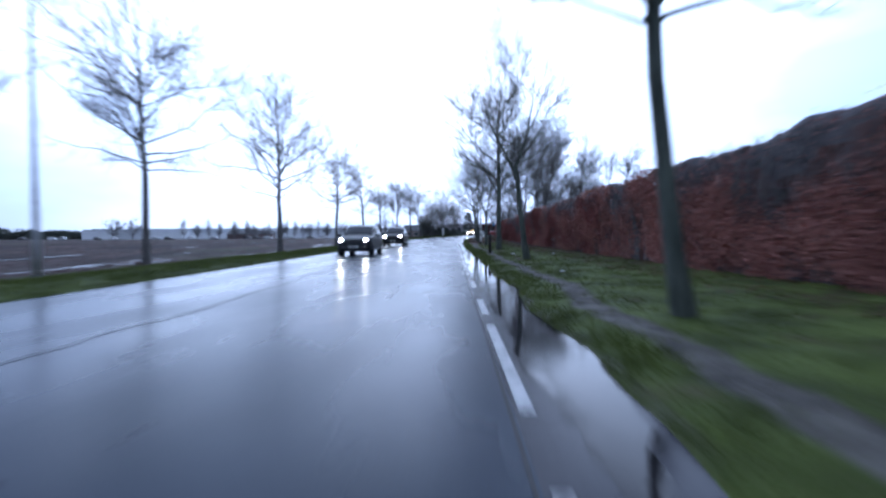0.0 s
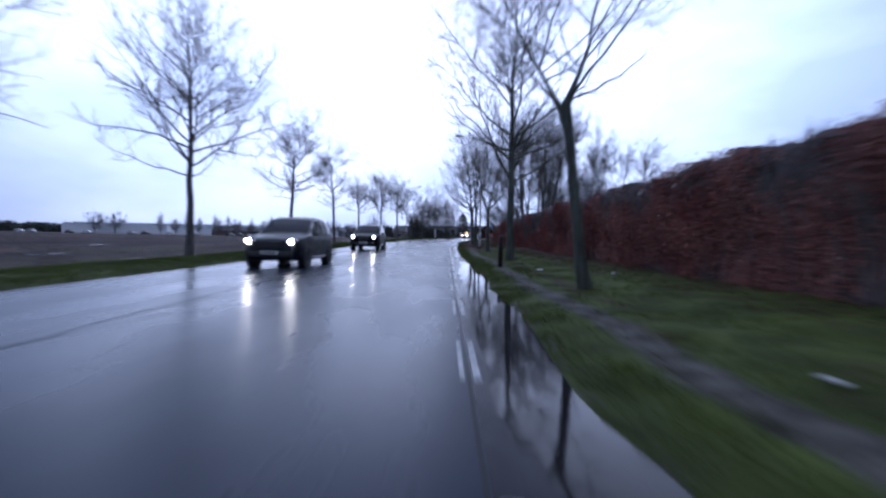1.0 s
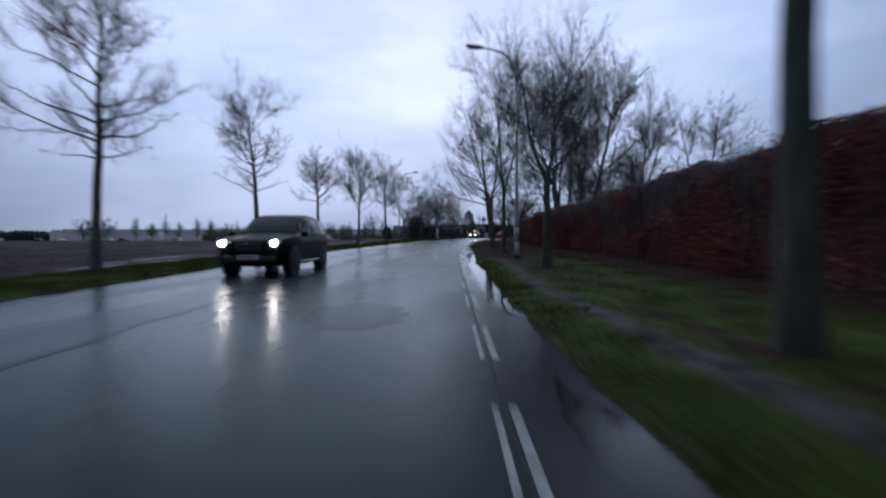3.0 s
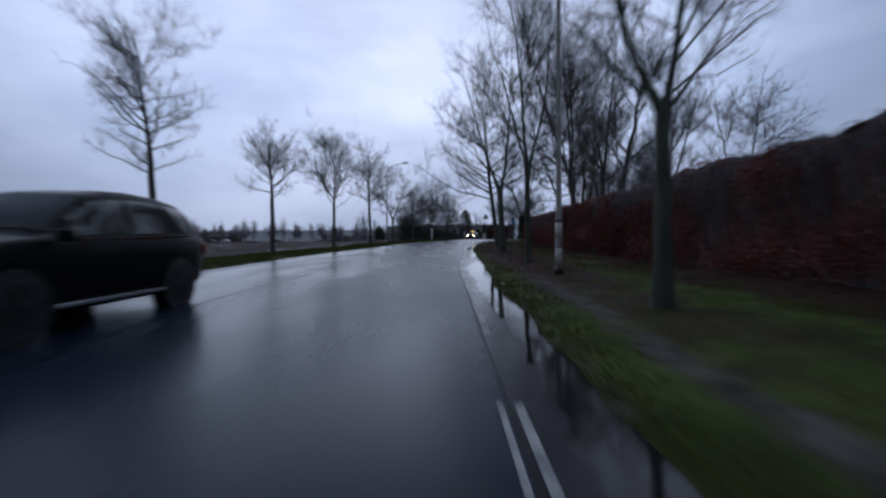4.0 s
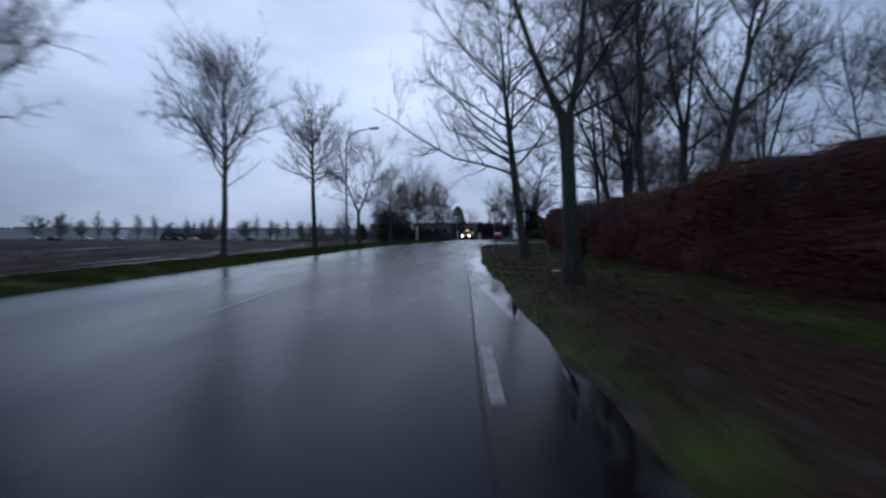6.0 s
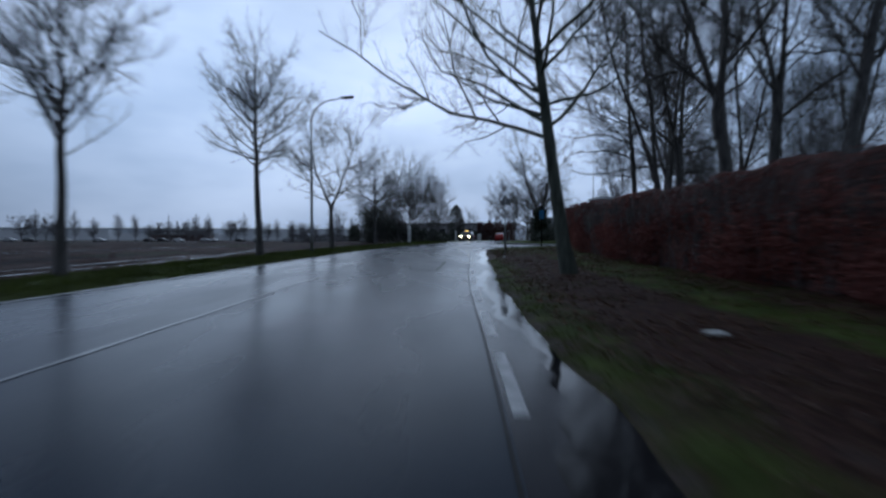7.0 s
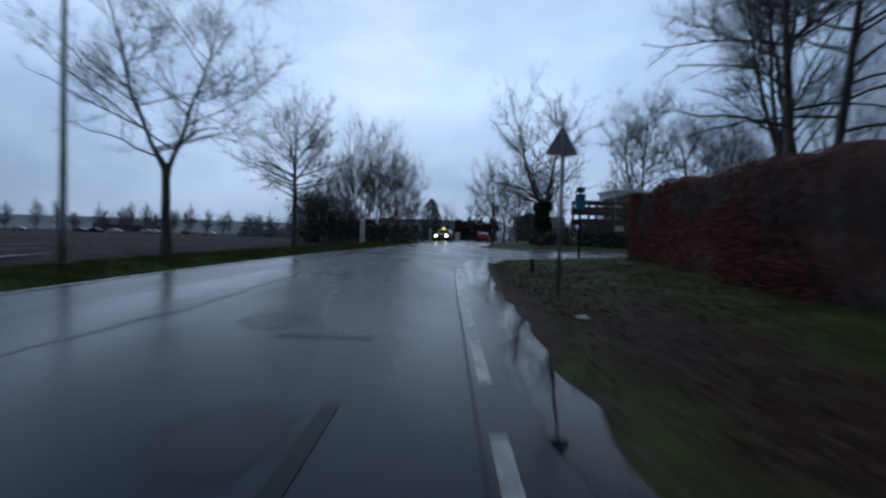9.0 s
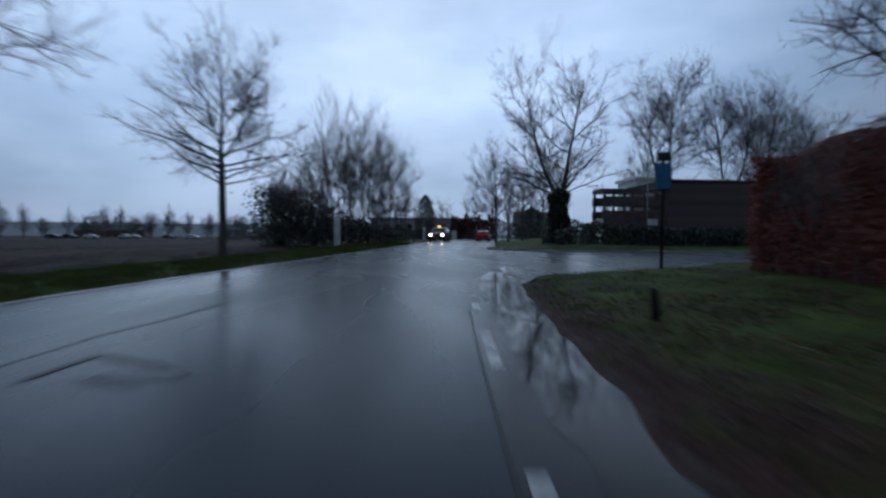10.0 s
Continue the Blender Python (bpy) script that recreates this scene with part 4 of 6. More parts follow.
# thicket beside the bend
BUSHY = [bare_tree(600 + k, h, 0.5, s, 0.08, (0, 0), 5, 0.95, 30, 0.68, 0.0, 1.5, (), 0.62) for k, (h, s) in enumerate(((10.8, 3.6), (7.8, 3.0), (5.0, 2.4)))]
for k, (x, y, which, turn, scale) in enumerate(((-6.2, 118.5, 2, 0, 1.0), (-4.6, 120.5, 1, 40, 1.0), (-3.0, 121.2, 0, 90, 1.08), (-1.0, 123.0, 0, 140, 1.05), (0.6, 126.0, 1, 190, 1.1),
                                                (-5.4, 124.5, 1, 240, 1.0), (-2.2, 127.0, 0, 290, 1.0), (1.6, 129.5, 1, 340, 1.05), (-7.2, 121.5, 2, 20, 1.1), (0.2, 119.8, 2, 60, 0.8),
                                                (-3.6, 118.6, 2, 110, 0.9))):
    t = plant(BUSHY[which], x, y, turn, "many-stemmed leafless shrub in a dense thicket", "shrubs of the thicket by the bend", scale=scale)
for x, y, which, turn, scale in ((17.0, 88.2, 1, 70, 1.15), (16.2, 80.6, 1, 140, 1.0), (20.4, 85.6, 0, 200, 0.9), (18.0, 94.2, 1, 300, 1.1), (24.5, 90.5, 0, 30, 0.85)):
    plant(BUSHY[which], x, y, turn, "many-stemmed leafless shrub among the trees behind the hedge", "shrubs behind the hedge", scale=scale)
rng = np.random.default_rng(12)
n = 9500
u = rng.uniform(0, 1, n) ** 1.9
px = np.interp(u, (0, 0.3, 1), (-7.4, -4.8, 1.8))
py = np.interp(u, (0, 0.5, 1), (119.5, 121.0, 128.5))
top = np.interp(u, (0, 0.12, 0.3, 0.6, 1), (3.6, 4.3, 3.0, 1.8, 1.2)) * (1 + 0.12 * np.sin(u * 37))
hh = rng.uniform(0, 1, n) ** 0.8 * top
pts = np.stack([px + rng.normal(0, 0.75, n), py + rng.normal(0, 1.1, n), rise(py) + hh], 1)
thicket = thing("evergreen_shrub", "dense dark evergreen shrubs under the leafless thicket", "shrub", (0, 0, 0))
part("leaves", fast_mesh("leaves", *leaf_cloud(rng, pts, 0.11, 0.6)), M_SHRUB, thicket, "", "stuff")
stems = np.stack([np.stack([px[:120], py[:120], rise(py[:120]) - 0.05], 1), pts[:120]], 1)
part("stem_mass", fast_mesh("stem_mass", *tubes(stems, np.full((120, 2), 0.025), 5)), M_BARK, thicket, "", "stuff")

# ---------------------------------------------------------------- beech hedge
HEDGE_Y = (-14, 7, 31, 48, 56, 64, 72, 80, 84, 89, 92, 95.2, 99)
HEDGE_X = (6.75, 6.7, 6.6, 6.55, 6.5, 6.5, 6.75, 7.15, 7.75, 8.8, 9.4, 9.95, 10.6)
HEDGE_H = (3.44, 3.44, 3.22, 3.0, 2.76, 2.60, 2.46, 2.5, 2.62, 2.85, 2.9, 2.85, 2.85)
HEDGE_END = 95.2


def hedge_point(y, out):
    """out: metres behind the road face."""
    x = bend(y, HEDGE_Y, HEDGE_X)
    slope = (bend(y + 0.5, HEDGE_Y, HEDGE_X) - bend(y - 0.5, HEDGE_Y, HEDGE_X))
    k = 1 / np.sqrt(1 + slope ** 2)
    return x + out * k, y - out * slope * k


hedge = thing("hedge", "tall beech hedge holding its withered copper-brown leaves", "hedge")
rng = np.random.default_rng(31)
hy = np.arange(-14, HEDGE_END + 0.01, 0.2)
front = [(float(np.interp(z, (0, 0.8, 1.5, 2.2, 2.75), (0.30, 0.22, 0.27, 0.32, 0.40))), z) for z in (0, 0.4, 0.8, 1.2, 1.5, 1.7, 1.9, 2.1, 2.3, 2.5, 2.7)]
prof_u = front + [(0.48, 2.84), (0.70, 2.88), (0.92, 2.84), (1.0, 2.7), (1.02, 2.5), (1.04, 2.3), (1.06, 2.1), (1.07, 1.9), (1.08, 1.7), (1.1, 1.5), (1.1, 0.0)]
core, gap = [], []
for yy in hy:
    hgt = float(np.interp(yy, HEDGE_Y, HEDGE_H)) / 3.0 * (1 + 0.03 * math.sin(yy * 0.9) + 0.02 * math.sin(yy * 2.7))
    for o, z in prof_u:
        o2 = o + 0.10 * noise.noise((yy * 1.1, z * 1.4, 5.0))
        x, y2 = hedge_point(np.array(yy), o2)
        ragged = 0.10 * noise.noise((yy * 1.9, 0.0, 8.0)) + 0.07 * noise.noise((yy * 4.3, o * 3, 2.0)) if z > 2.6 else 0.0
        core.append((float(x), float(y2), float(rise(yy)) + 0.17 + z * hgt + ragged))
        gap.append(1.35 < z < 2.75 and noise.noise((yy * 1.5, z * 1.7, 3.3)) + 0.45 * noise.noise((yy * 4.1, z * 5.0, 7.7)) > (0.34 if yy < 40 else 0.6))
k = len(prof_u)
r, c = np.meshgrid(np.arange(len(hy) - 1), np.arange(k - 1), indexing="ij")
q = (r * k + c).ravel()
q = q[~np.array(gap)[q]]
# one closed sheet stands for inner twigs, its dark colour for the shade between
part("twig_mass", fast_mesh("twig_mass", core, np.stack([q, q + 1, q + k + 1, q + k], -1), True), M_HEDGE_CORE, hedge, "dark closed sheet for the inner twigs and the shade among them").data.materials.append(M_HEDGE_TWIG)
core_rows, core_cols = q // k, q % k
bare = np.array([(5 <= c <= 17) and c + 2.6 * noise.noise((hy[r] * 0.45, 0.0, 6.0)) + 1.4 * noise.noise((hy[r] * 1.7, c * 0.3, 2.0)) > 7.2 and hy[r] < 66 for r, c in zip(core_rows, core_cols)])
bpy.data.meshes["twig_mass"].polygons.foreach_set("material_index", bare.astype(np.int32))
# leaves, thick below, thin towards the top
n = 420000
yy = rng.uniform(-13.8, HEDGE_END, n)
zz = rng.uniform(0.0, 1.0, n)
clump = np.array([noise.noise((a * 0.55, b * 2.4, 1.5)) for a, b in zip(yy[:n // 5], zz[:n // 5])])
clump = np.tile(clump, 5)
yy, zz = np.tile(yy[:n // 5], 5) + rng.normal(0, 0.12, n), np.clip(np.tile(zz[:n // 5], 5) + rng.normal(0, 0.03, n), 0, 1.06)
keep = rng.uniform(0, 1, n) < np.clip(np.interp(zz, (0, 0.06, 0.15, 0.5, 0.68, 0.82, 1.0), np.array((0.15, 0.5, 0.95, 0.85, 0.45, 0.16, 0.06))) + 1.1 * clump, 0.05, 1)
yy, zz, clump = yy[keep], zz[keep], clump[keep]
n = len(yy)
on_top = rng.uniform(0, 1, n) < np.where(yy < 66, 0.05, 0.10)
out = np.where(on_top, rng.uniform(0.1, 1.1, n), 0.24 - 0.30 * np.abs(rng.normal(0, 0.55, n)) - 0.30 * clump)
zz = np.where(on_top, rng.uniform(0.85, 0.955, n), np.minimum(zz, 0.96))
out = out + np.where(zz > 0.8, (zz - 0.8) * 0.8, 0)
hgt = np.interp(yy, HEDGE_Y, HEDGE_H) * (1 + 0.035 * np.sin(yy * 0.9) + 0.02 * np.sin(yy * 2.7))
lx, ly = hedge_point(yy, out)
pts = np.stack([lx, ly, rise(yy) + 0.12 + zz * hgt * 0.985], 1)
# tan patches, spread over the first stretch to imitate the glare there
pale = np.array([noise.noise((a * 0.33, b * 0.9, 12.0)) for a, b in zip(yy, pts[:, 2])]) + rng.normal(0, 0.10, n) > np.interp(yy, (10, 24, 36, 50), (-0.55, -0.25, 0.02, 0.42))
part("leaves", fast_mesh("leaves", *leaf_cloud(rng, pts[~pale], 0.036, 0.62)), M_LEAF, hedge, "withered copper-brown leaves", "stuff")
part("leaves", fast_mesh("leaves", *leaf_cloud(rng, pts[pale], 0.036, 0.62)), M_LEAF_TAN, hedge, "tan-brown leaves, lightened to carry the veiling glare", "stuff")
# the cut end by the side street
n = 16000
o = rng.uniform(0.0, 1.25, n)
zz = rng.uniform(0.03, 1.0, n)
lx, ly = hedge_point(np.full(n, HEDGE_END), o)
pts = np.stack([lx + rng.normal(0, 0.08, n), ly + rng.normal(0, 0.12, n), rise(np.full(n, HEDGE_END)) + 0.12 + zz * 2.72], 1)
part("leaves", fast_mesh("leaves", *leaf_cloud(rng, pts, 0.036, 0.62)), M_LEAF, hedge, "withered copper-brown leaves", "stuff")
# stems and shoots
n = 8000
ys = rng.uniform(-13.5, HEDGE_END - 0.1, n)
hgt = np.interp(ys, HEDGE_Y, HEDGE_H)
o0, o1 = rng.uniform(0.15, 0.9, n), rng.uniform(-0.02, 1.0, n)
steps = []
for f, o, wob in ((0.0, o0, 0.0), (0.35, (o0 * 2 + o1) / 3, 0.12), (0.7, o1, 0.22), (1.0, o1 + 0.1, 0.3)):
    ysf = ys + wob * rng.normal(size=n)
    x, y2 = hedge_point(ysf, o)
    steps.append(np.stack([x, y2, rise(ysf) + 0.1 + hgt * f * rng.uniform(0.84, 0.965, n)], 1))
P = np.stack(steps, 1)
R = rng.uniform(0.006, 0.02, n)[:, None] * np.array([1.3, 1.0, 0.7, 0.25])[None]
part("stem_mass", fast_mesh("stem_mass", *tubes(P, R, 4)), M_TWIG, hedge, "grey-brown stems", "stuff")
P2, R2 = grow(rng, P, R, 85000, 0.4, 1.0, (20, 70), (0.05, 0.15), 2, 0.009, 0.06, 0.06)
part("shoot_mass", fast_mesh("shoot_mass", *cones(P2, R2 * 1.3)), M_TWIG, hedge, "fine bare shoots", "stuff")

# untrimmed shoots standing out of the top, in tufts
n = 9000
ys = rng.uniform(-13.5, HEDGE_END - 0.1, n)
tuft = np.array([noise.noise((a * 0.8, 3.0, 5.0)) + 0.6 * noise.noise((a * 2.9, 7.0, 5.0)) for a in ys])
keep = rng.uniform(-0.5, 0.6, n) < tuft
ys, tuft = ys[keep], tuft[keep]
n = len(ys)
o = rng.uniform(0.3, 1.0, n)
x, y2 = hedge_point(ys, o)
foot = np.stack([x, y2, rise(ys) + 0.12 + 0.90 * np.interp(ys, HEDGE_Y, HEDGE_H)], 1)
tip = foot + np.stack([rng.normal(0, 0.10, n), rng.normal(0, 0.10, n), rng.uniform(0.15, 0.5, n) * (0.75 + 0.6 * tuft) * np.interp(ys, (60, 75), (1, 0.7))], 1)
part("shoot_mass", fast_mesh("shoot_mass", *cones(np.stack([foot, tip], 1), rng.uniform(0.006, 0.012, (n, 2)))), M_TWIG, hedge, "untrimmed bare shoots", "stuff")
pts = foot + (tip - foot) * rng.uniform(0.3, 1.0, (n, 1))
part("leaves", fast_mesh("leaves", *leaf_cloud(rng, pts[rng.uniform(0, 1, n) < 0.5], 0.036, 0.62)), M_LEAF, hedge, "withered copper-brown leaves", "stuff")

# ---------------------------------------------------------------- grass
rng = np.random.default_rng(8)


def grass(name, label, n, side):
    yy = rng.uniform(-2, 112, n) if side > 0 else rng.uniform(0, 125, n)
    if side > 0:
        d = np.abs(rng.normal(0, 1.0, n)) ** 1.2 * 0.9 - 0.05
        d = np.where(rng.uniform(0, 1, n) < 0.55, rng.uniform(-0.08, 4.6, n), d)
        x = edge_right(yy) + d
        bare = np.exp(-((d - 0.98 + 0.12 * np.sin(yy * 0.35)) / 0.34) ** 2) * (yy < 62) + np.interp(d, (0.0, 0.2, 0.6, 1.0, 2.4, 3.1), (0.8, 0.75, 0.8, 1, 1, 0.0)) * np.interp(yy, (36, 44, 56, 82, 88, 100), (0, 0.45, 1, 0.95, 0.35, 0.3)) + np.interp(d, (0.0, 0.3, 0.6, 5.0), (0.8, 0.6, 0.3, 0.25)) * np.interp(yy, (80, 85, 97, 99), (0, 1, 1, 0.3))
        street = (yy > street_near(x) - 0.1) & (yy < street_far(x) + 0.1)
    else:
        d = rng.uniform(-0.08, 2.9, n)
        d = d * (1 + np.interp(yy, (30, 48), (0.75, 0)))
        x = edge_left(yy) - d
        bare, street = np.zeros(n), np.zeros(n, bool)
    tuft = np.array([noise.noise((a * 1.3, b * 1.3, 2)) for a, b in zip(x, yy)])
    keep = (rng.uniform(0, 1, n) > bare * 0.93) & ~street & (rng.uniform(-0.7, 0.6, n) < tuft + 0.25)
    x, yy, tuft, d = x[keep], yy[keep], tuft[keep], d[keep]
    n = len(x)
    h = rng.uniform(0.03, 0.085, n) * (1 + 0.7 * tuft) * (1.9 if side < 0 else 1.0)
    a = rng.uniform(0, 2 * np.pi, n)
    w = rng.uniform(0.004, 0.009, n) * (1.6 if side < 0 else 1.0)
    z = land_z(x, yy) - 0.01
    lean = rng.uniform(0.2, 0.9, n) * h
    la = rng.uniform(0, 2 * np.pi, n)
    v = np.stack([np.stack([x - w * np.cos(a), yy - w * np.sin(a), z], 1), np.stack([x + w * np.cos(a), yy + w * np.sin(a), z], 1),
                  np.stack([x + lean * np.cos(la), yy + lean * np.sin(la), z + h], 1)], 1).reshape(-1, 3)
    me = fast_mesh(name, v, np.arange(3 * n).reshape(-1, 3))
    me.materials.append(M_GRASS)
    tagged(new(name, me), label, "grass", kind="stuff")


grass("grass", "short wet green grass of the verge beside the hedge", 260000, 1)
grass("grass", "wet green grass of the verge beside the field", 190000, -1)

# ---------------------------------------------------------------- street lamps


def street_lamp(x, y, height, reach, turn, label, banded=False):
    """A tapered pole whose top bends over into an arm with a flat lamp head; reach is along local x."""
    t = thing("street_lamp", label, "street lamp", (x, y, float(land_z(x, y)) - 0.03), turn, "street lamps")
    n = 9
    bendz = height - 1.35
    pts = [(0, 0, 0), (0, 0, 1.1), (0, 0, 2.2), (0, 0, 4.5), (0, 0, bendz)]
    rad = [0.085, 0.085, 0.075, 0.062, 0.048]
    for k in range(1, n):
        a = math.pi / 2 * k / (n - 1)
        pts.append((reach * 0.72 * (1 - math.cos(a)), 0, bendz + 1.25 * math.sin(a)))
        rad.append(0.046 - 0.001 * k)
    pts.append((reach * 0.86, 0, height + 0.0))
    rad.append(0.035)
    pole = part("pole", rod(pts, rad, 12), M_POLE if banded else M_STEEL, t)
    part("base_collar", rod([(0, 0, 0), (0, 0, 0.16), (0, 0, 0.2)], [0.125, 0.12, 0.09], 12), M_BLACK, t, "dark base collar")
    part("access_door", box((0.012, 0.10, 0.32), (0.08, 0, 0.75), 0.004), M_STEEL, pole)
    if banded:
        for z0, z1 in ((1.0, 1.38), (0.28, 0.72)):
            part("band", rod([(0, 0, z0), (0, 0, z1)], [0.093, 0.091], 12), M_POLEBAND, pole, "pale painted band")
        part("clamp", rod([(0, 0, 1.42), (0, 0, 1.47)], [0.099, 0.099], 12), M_BLACK, pole)
    head = part("lamp_head", box((0.72, 0.24, 0.11), (reach + 0.12, 0, height + 0.03), 0.045, (0, -6, 0)), M_SIGNBACK, t)
    part("glass", box((0.46, 0.18, 0.03), (reach + 0.16, 0, height - 0.035), 0.01, (0, -6, 0)), M_PANE, head)
    return t


street_lamp(2.99, 49.95, 9.3, 1.75, 180, "tall street lamp on a pole with pale painted bands, unlit", True)
street_lamp(-6.35, 88.6, 8.65, 1.9, 0, "tall curved steel street lamp on the field side, unlit")
street_lamp(-11.4, 12.8, 8.65, 1.9, 0, "tall curved steel street lamp on the field side, unlit")
mast = thing("mast", "slim bare steel mast beyond the junction", "mast", (19.5, 118.2, float(land_z(19.5, 118.2)) - 0.05))
part("pole", rod([(0, 0, 0), (0, 0, 3.0), (0, 0, 8.4)], [0.06, 0.05, 0.032], 10), M_STEEL, mast)
part("base_collar", rod([(0, 0, 0), (0, 0, 0.2), (0, 0, 0.24)], [0.10, 0.10, 0.07], 10), M_BLACK, mast)
part("finial", rod([(0, 0, 8.4), (0, 0, 8.46)], [0.045, 0.03], 10), M_BLACK, mast)

# ---------------------------------------------------------------- posts, signs, litter


def post(name, x, y, size, mat, label, cap=0.0, category="post", group=""):
    t = thing(name, label, category, (x, y, float(land_z(x, y)) - 0.05), 0, group)
    part("shaft", box((size[0], size[1], size[2]), (0, 0, size[2] / 2), min(size[:2]) * 0.12), mat, t)
    if cap:
        bm = box((size[0] * 1.05, size[1] * 1.05, cap), (0, 0, size[2] - cap / 2 + 0.02), min(size[:2]) * 0.15)
        part("cap", bm, M_BLACK if mat is M_WHITE else M_DARKWOOD, t)
    return t


t = thing("bollard", "short round dark wooden bollard in the grass", "bollard", (2.24, 28.35, float(land_z(2.24, 28.35)) - 0.05))
part("shaft", rod([(0, 0, 0), (0, 0, 0.5), (0.01, 0, 1.16)], [0.088, 0.083, 0.08], 12), M_DARKWOOD, t)
part("cap", rod([(0.01, 0, 1.16), (0.01, 0, 1.2), (0.01, 0, 1.23)], [0.083, 0.075, 0.03], 12), M_BLACK, t)
t = thing("bollard", "low dark stump of a bollard beside the side street", "bollard", (4.86, 90.2, float(land_z(4.86, 90.2)) - 0.05))
part("shaft", rod([(0, 0, 0), (0, 0, 0.2), (-0.03, 0, 0.42)], [0.05, 0.05, 0.046], 10), M_DARKWOOD, t)
part("cap", rod([(-0.03, 0, 0.42), (-0.032, 0, 0.45)], [0.048, 0.026], 10), M_BLACK, t)
for x, y, s in ((-2.23, 114.6, (0.34, 0.3, 1.95)), (4.5, 148.4, (0.34, 0.3, 1.75)), (11.0, 172.0, (0.85, 0.6, 1.65))):
    post("gate_pillar" if s[0] < 0.5 else "utility_cabinet", x, y, s, M_WHITE,
         "white painted concrete gate pillar beside the road" if s[0] < 0.5 else "white utility cabinet beside the bend", 0.06 if s[0] > 0.5 else 0.0,
         "pillar" if s[0] < 0.5 else "cabinet", "white pillars" if s[0] < 0.5 else "")

# warning sign seen from its grey back
sign = thing("traffic_sign", "triangular traffic sign seen from its grey back, on a steel pole", "traffic sign", (4.09, 85.5, float(land_z(4.09, 85.5)) - 0.05), -5)
part("pole", rod([(0, 0, 0), (0, 0, 2.95)], [0.034, 0.034], 12), M_STEEL, sign)
bm = bmesh.new()
outline = []
for k in range(3):
    a = math.pi / 2 + k * 2 * math.pi / 3
    for d in (-0.10, 0.0, 0.10):
        outline.append((0.32 * math.cos(a + d) * (0.97 if d else 1.0), 0.32 * math.sin(a + d) * (0.97 if d else 1.0)))
front = [bm.verts.new((px, 0.044, 2.72 + pz)) for px, pz in outline]
back = [bm.verts.new((px, 0.056, 2.72 + pz)) for px, pz in outline]
bm.faces.new(front)
bm.faces.new(list(reversed(back)))
for k in range(9):
    bm.faces.new((front[k], back[k], back[(k + 1) % 9], front[(k + 1) % 9]))
bmesh.ops.recalc_face_normals(bm, faces=bm.faces)
plate = part("plate", bm, M_SIGNBACK, sign, "grey back of the triangular plate")
for z in (2.54, 2.8):
    part("bracket", box((0.16, 0.03, 0.03), (0, 0.03, z), 0.004), M_STEEL, plate)

# blue sign by the side street
sign = thing("road_sign", "blue panel sign with a dark top on a slim dark pole", "road sign", (8.4, 96.4, float(land_z(8.4, 96.4)) - 0.05), -12)
part("pole", rod([(0, 0, 0), (0, 0, 2.2), (0, 0, 3.0)], [0.04, 0.038, 0.036], 12), M_DARKWOOD, sign)
panel = part("panel", box((0.34, 0.05, 0.62), (0, -0.06, 2.38), 0.01), M_SIGNBLUE, sign, "blue panel")
part("frame", box((0.40, 0.03, 0.68), (0, -0.02, 2.38), 0.01), M_BLACK, panel)
part("top_box", box((0.32, 0.16, 0.22), (0, -0.03, 2.88), 0.02), M_BLACK, sign, "dark box on top")


def scrap(x, y, size, turn, mat, label):
    """A crumpled bit of litter."""
    bm = bmesh.new()
    bmesh.ops.create_icosphere(bm, subdivisions=2, radius=1.0)
    for v in bm.verts:
        k = 1 + 0.45 * noise.noise(v.co * 2.1 + Vector((x, y, 0)))
        v.co = Vector((v.co.x * size[0] * k, v.co.y * size[1] * k, max(v.co.z, -0.6) * size[2] * k + size[2] * 0.6))
    me = bpy.data.meshes.new("litter")
    bm.to_mesh(me)
    bm.free()
    me.materials.append(mat)
    ob = new("litter", me)
    ob.matrix_world = pose(x, y, float(land_z(x, y)) + 0.01, 0, 0, turn)
    tagged(ob, label, "litter", "bits of litter on the verge")


for x, y, size, turn, mat in ((3.36, 26.4, (0.13, 0.08, 0.03), 10, M_LITTER), (3.24, 14.1, (0.09, 0.04, 0.025), -40, M_LITTER), (1.235, 47.79, (0.07, 0.04, 0.035), 55, M_LITTER_Y),
                              (3.53, 66.7, (0.15, 0.09, 0.04), 5, M_LITTER), (3.75, 83.35, (0.09, 0.05, 0.03), -20, M_LITTER), (5.2, 24.6, (0.09, 0.06, 0.03), 60, M_LITTER)):
    scrap(x, y, size, turn, mat, "crumpled pale scrap of litter lying in the grass" if mat is M_LITTER else "crushed yellowish drink can lying in the grass")

# kerb round the far corner of the side street
kerb = thing("kerb", "low grey concrete kerb round the grassy corner", "kerb", kind="structure")
stone = box((0.96, 0.14, 0.22), (0, 0, 0.0), 0.02)
stone_mesh = bpy.data.meshes.new("kerbstone")
stone.to_mesh(stone_mesh)
stone.free()
stone_mesh.materials.append(M_KERB)
run = [(float(edge_right(y)) + 0.05, y) for y in np.arange(150, 114.6, -0.1)] + [(x, float(street_far(x)) + 0.05) for x in np.arange(7.2, 40, 0.1)]
walked, last = 0.0, None
for a, b2 in zip(run, run[1:]):
    step = math.dist(a, b2)
    walked += step
    if walked >= 1.0:
        walked = 0.0
        x, y = b2
        part("kerbstone", stone_mesh, M_KERB, kerb, m=pose(x, y, float(rise(y)) + 0.0, 0, 0, math.degrees(math.atan2(b2[1] - a[1], b2[0] - a[0]))))

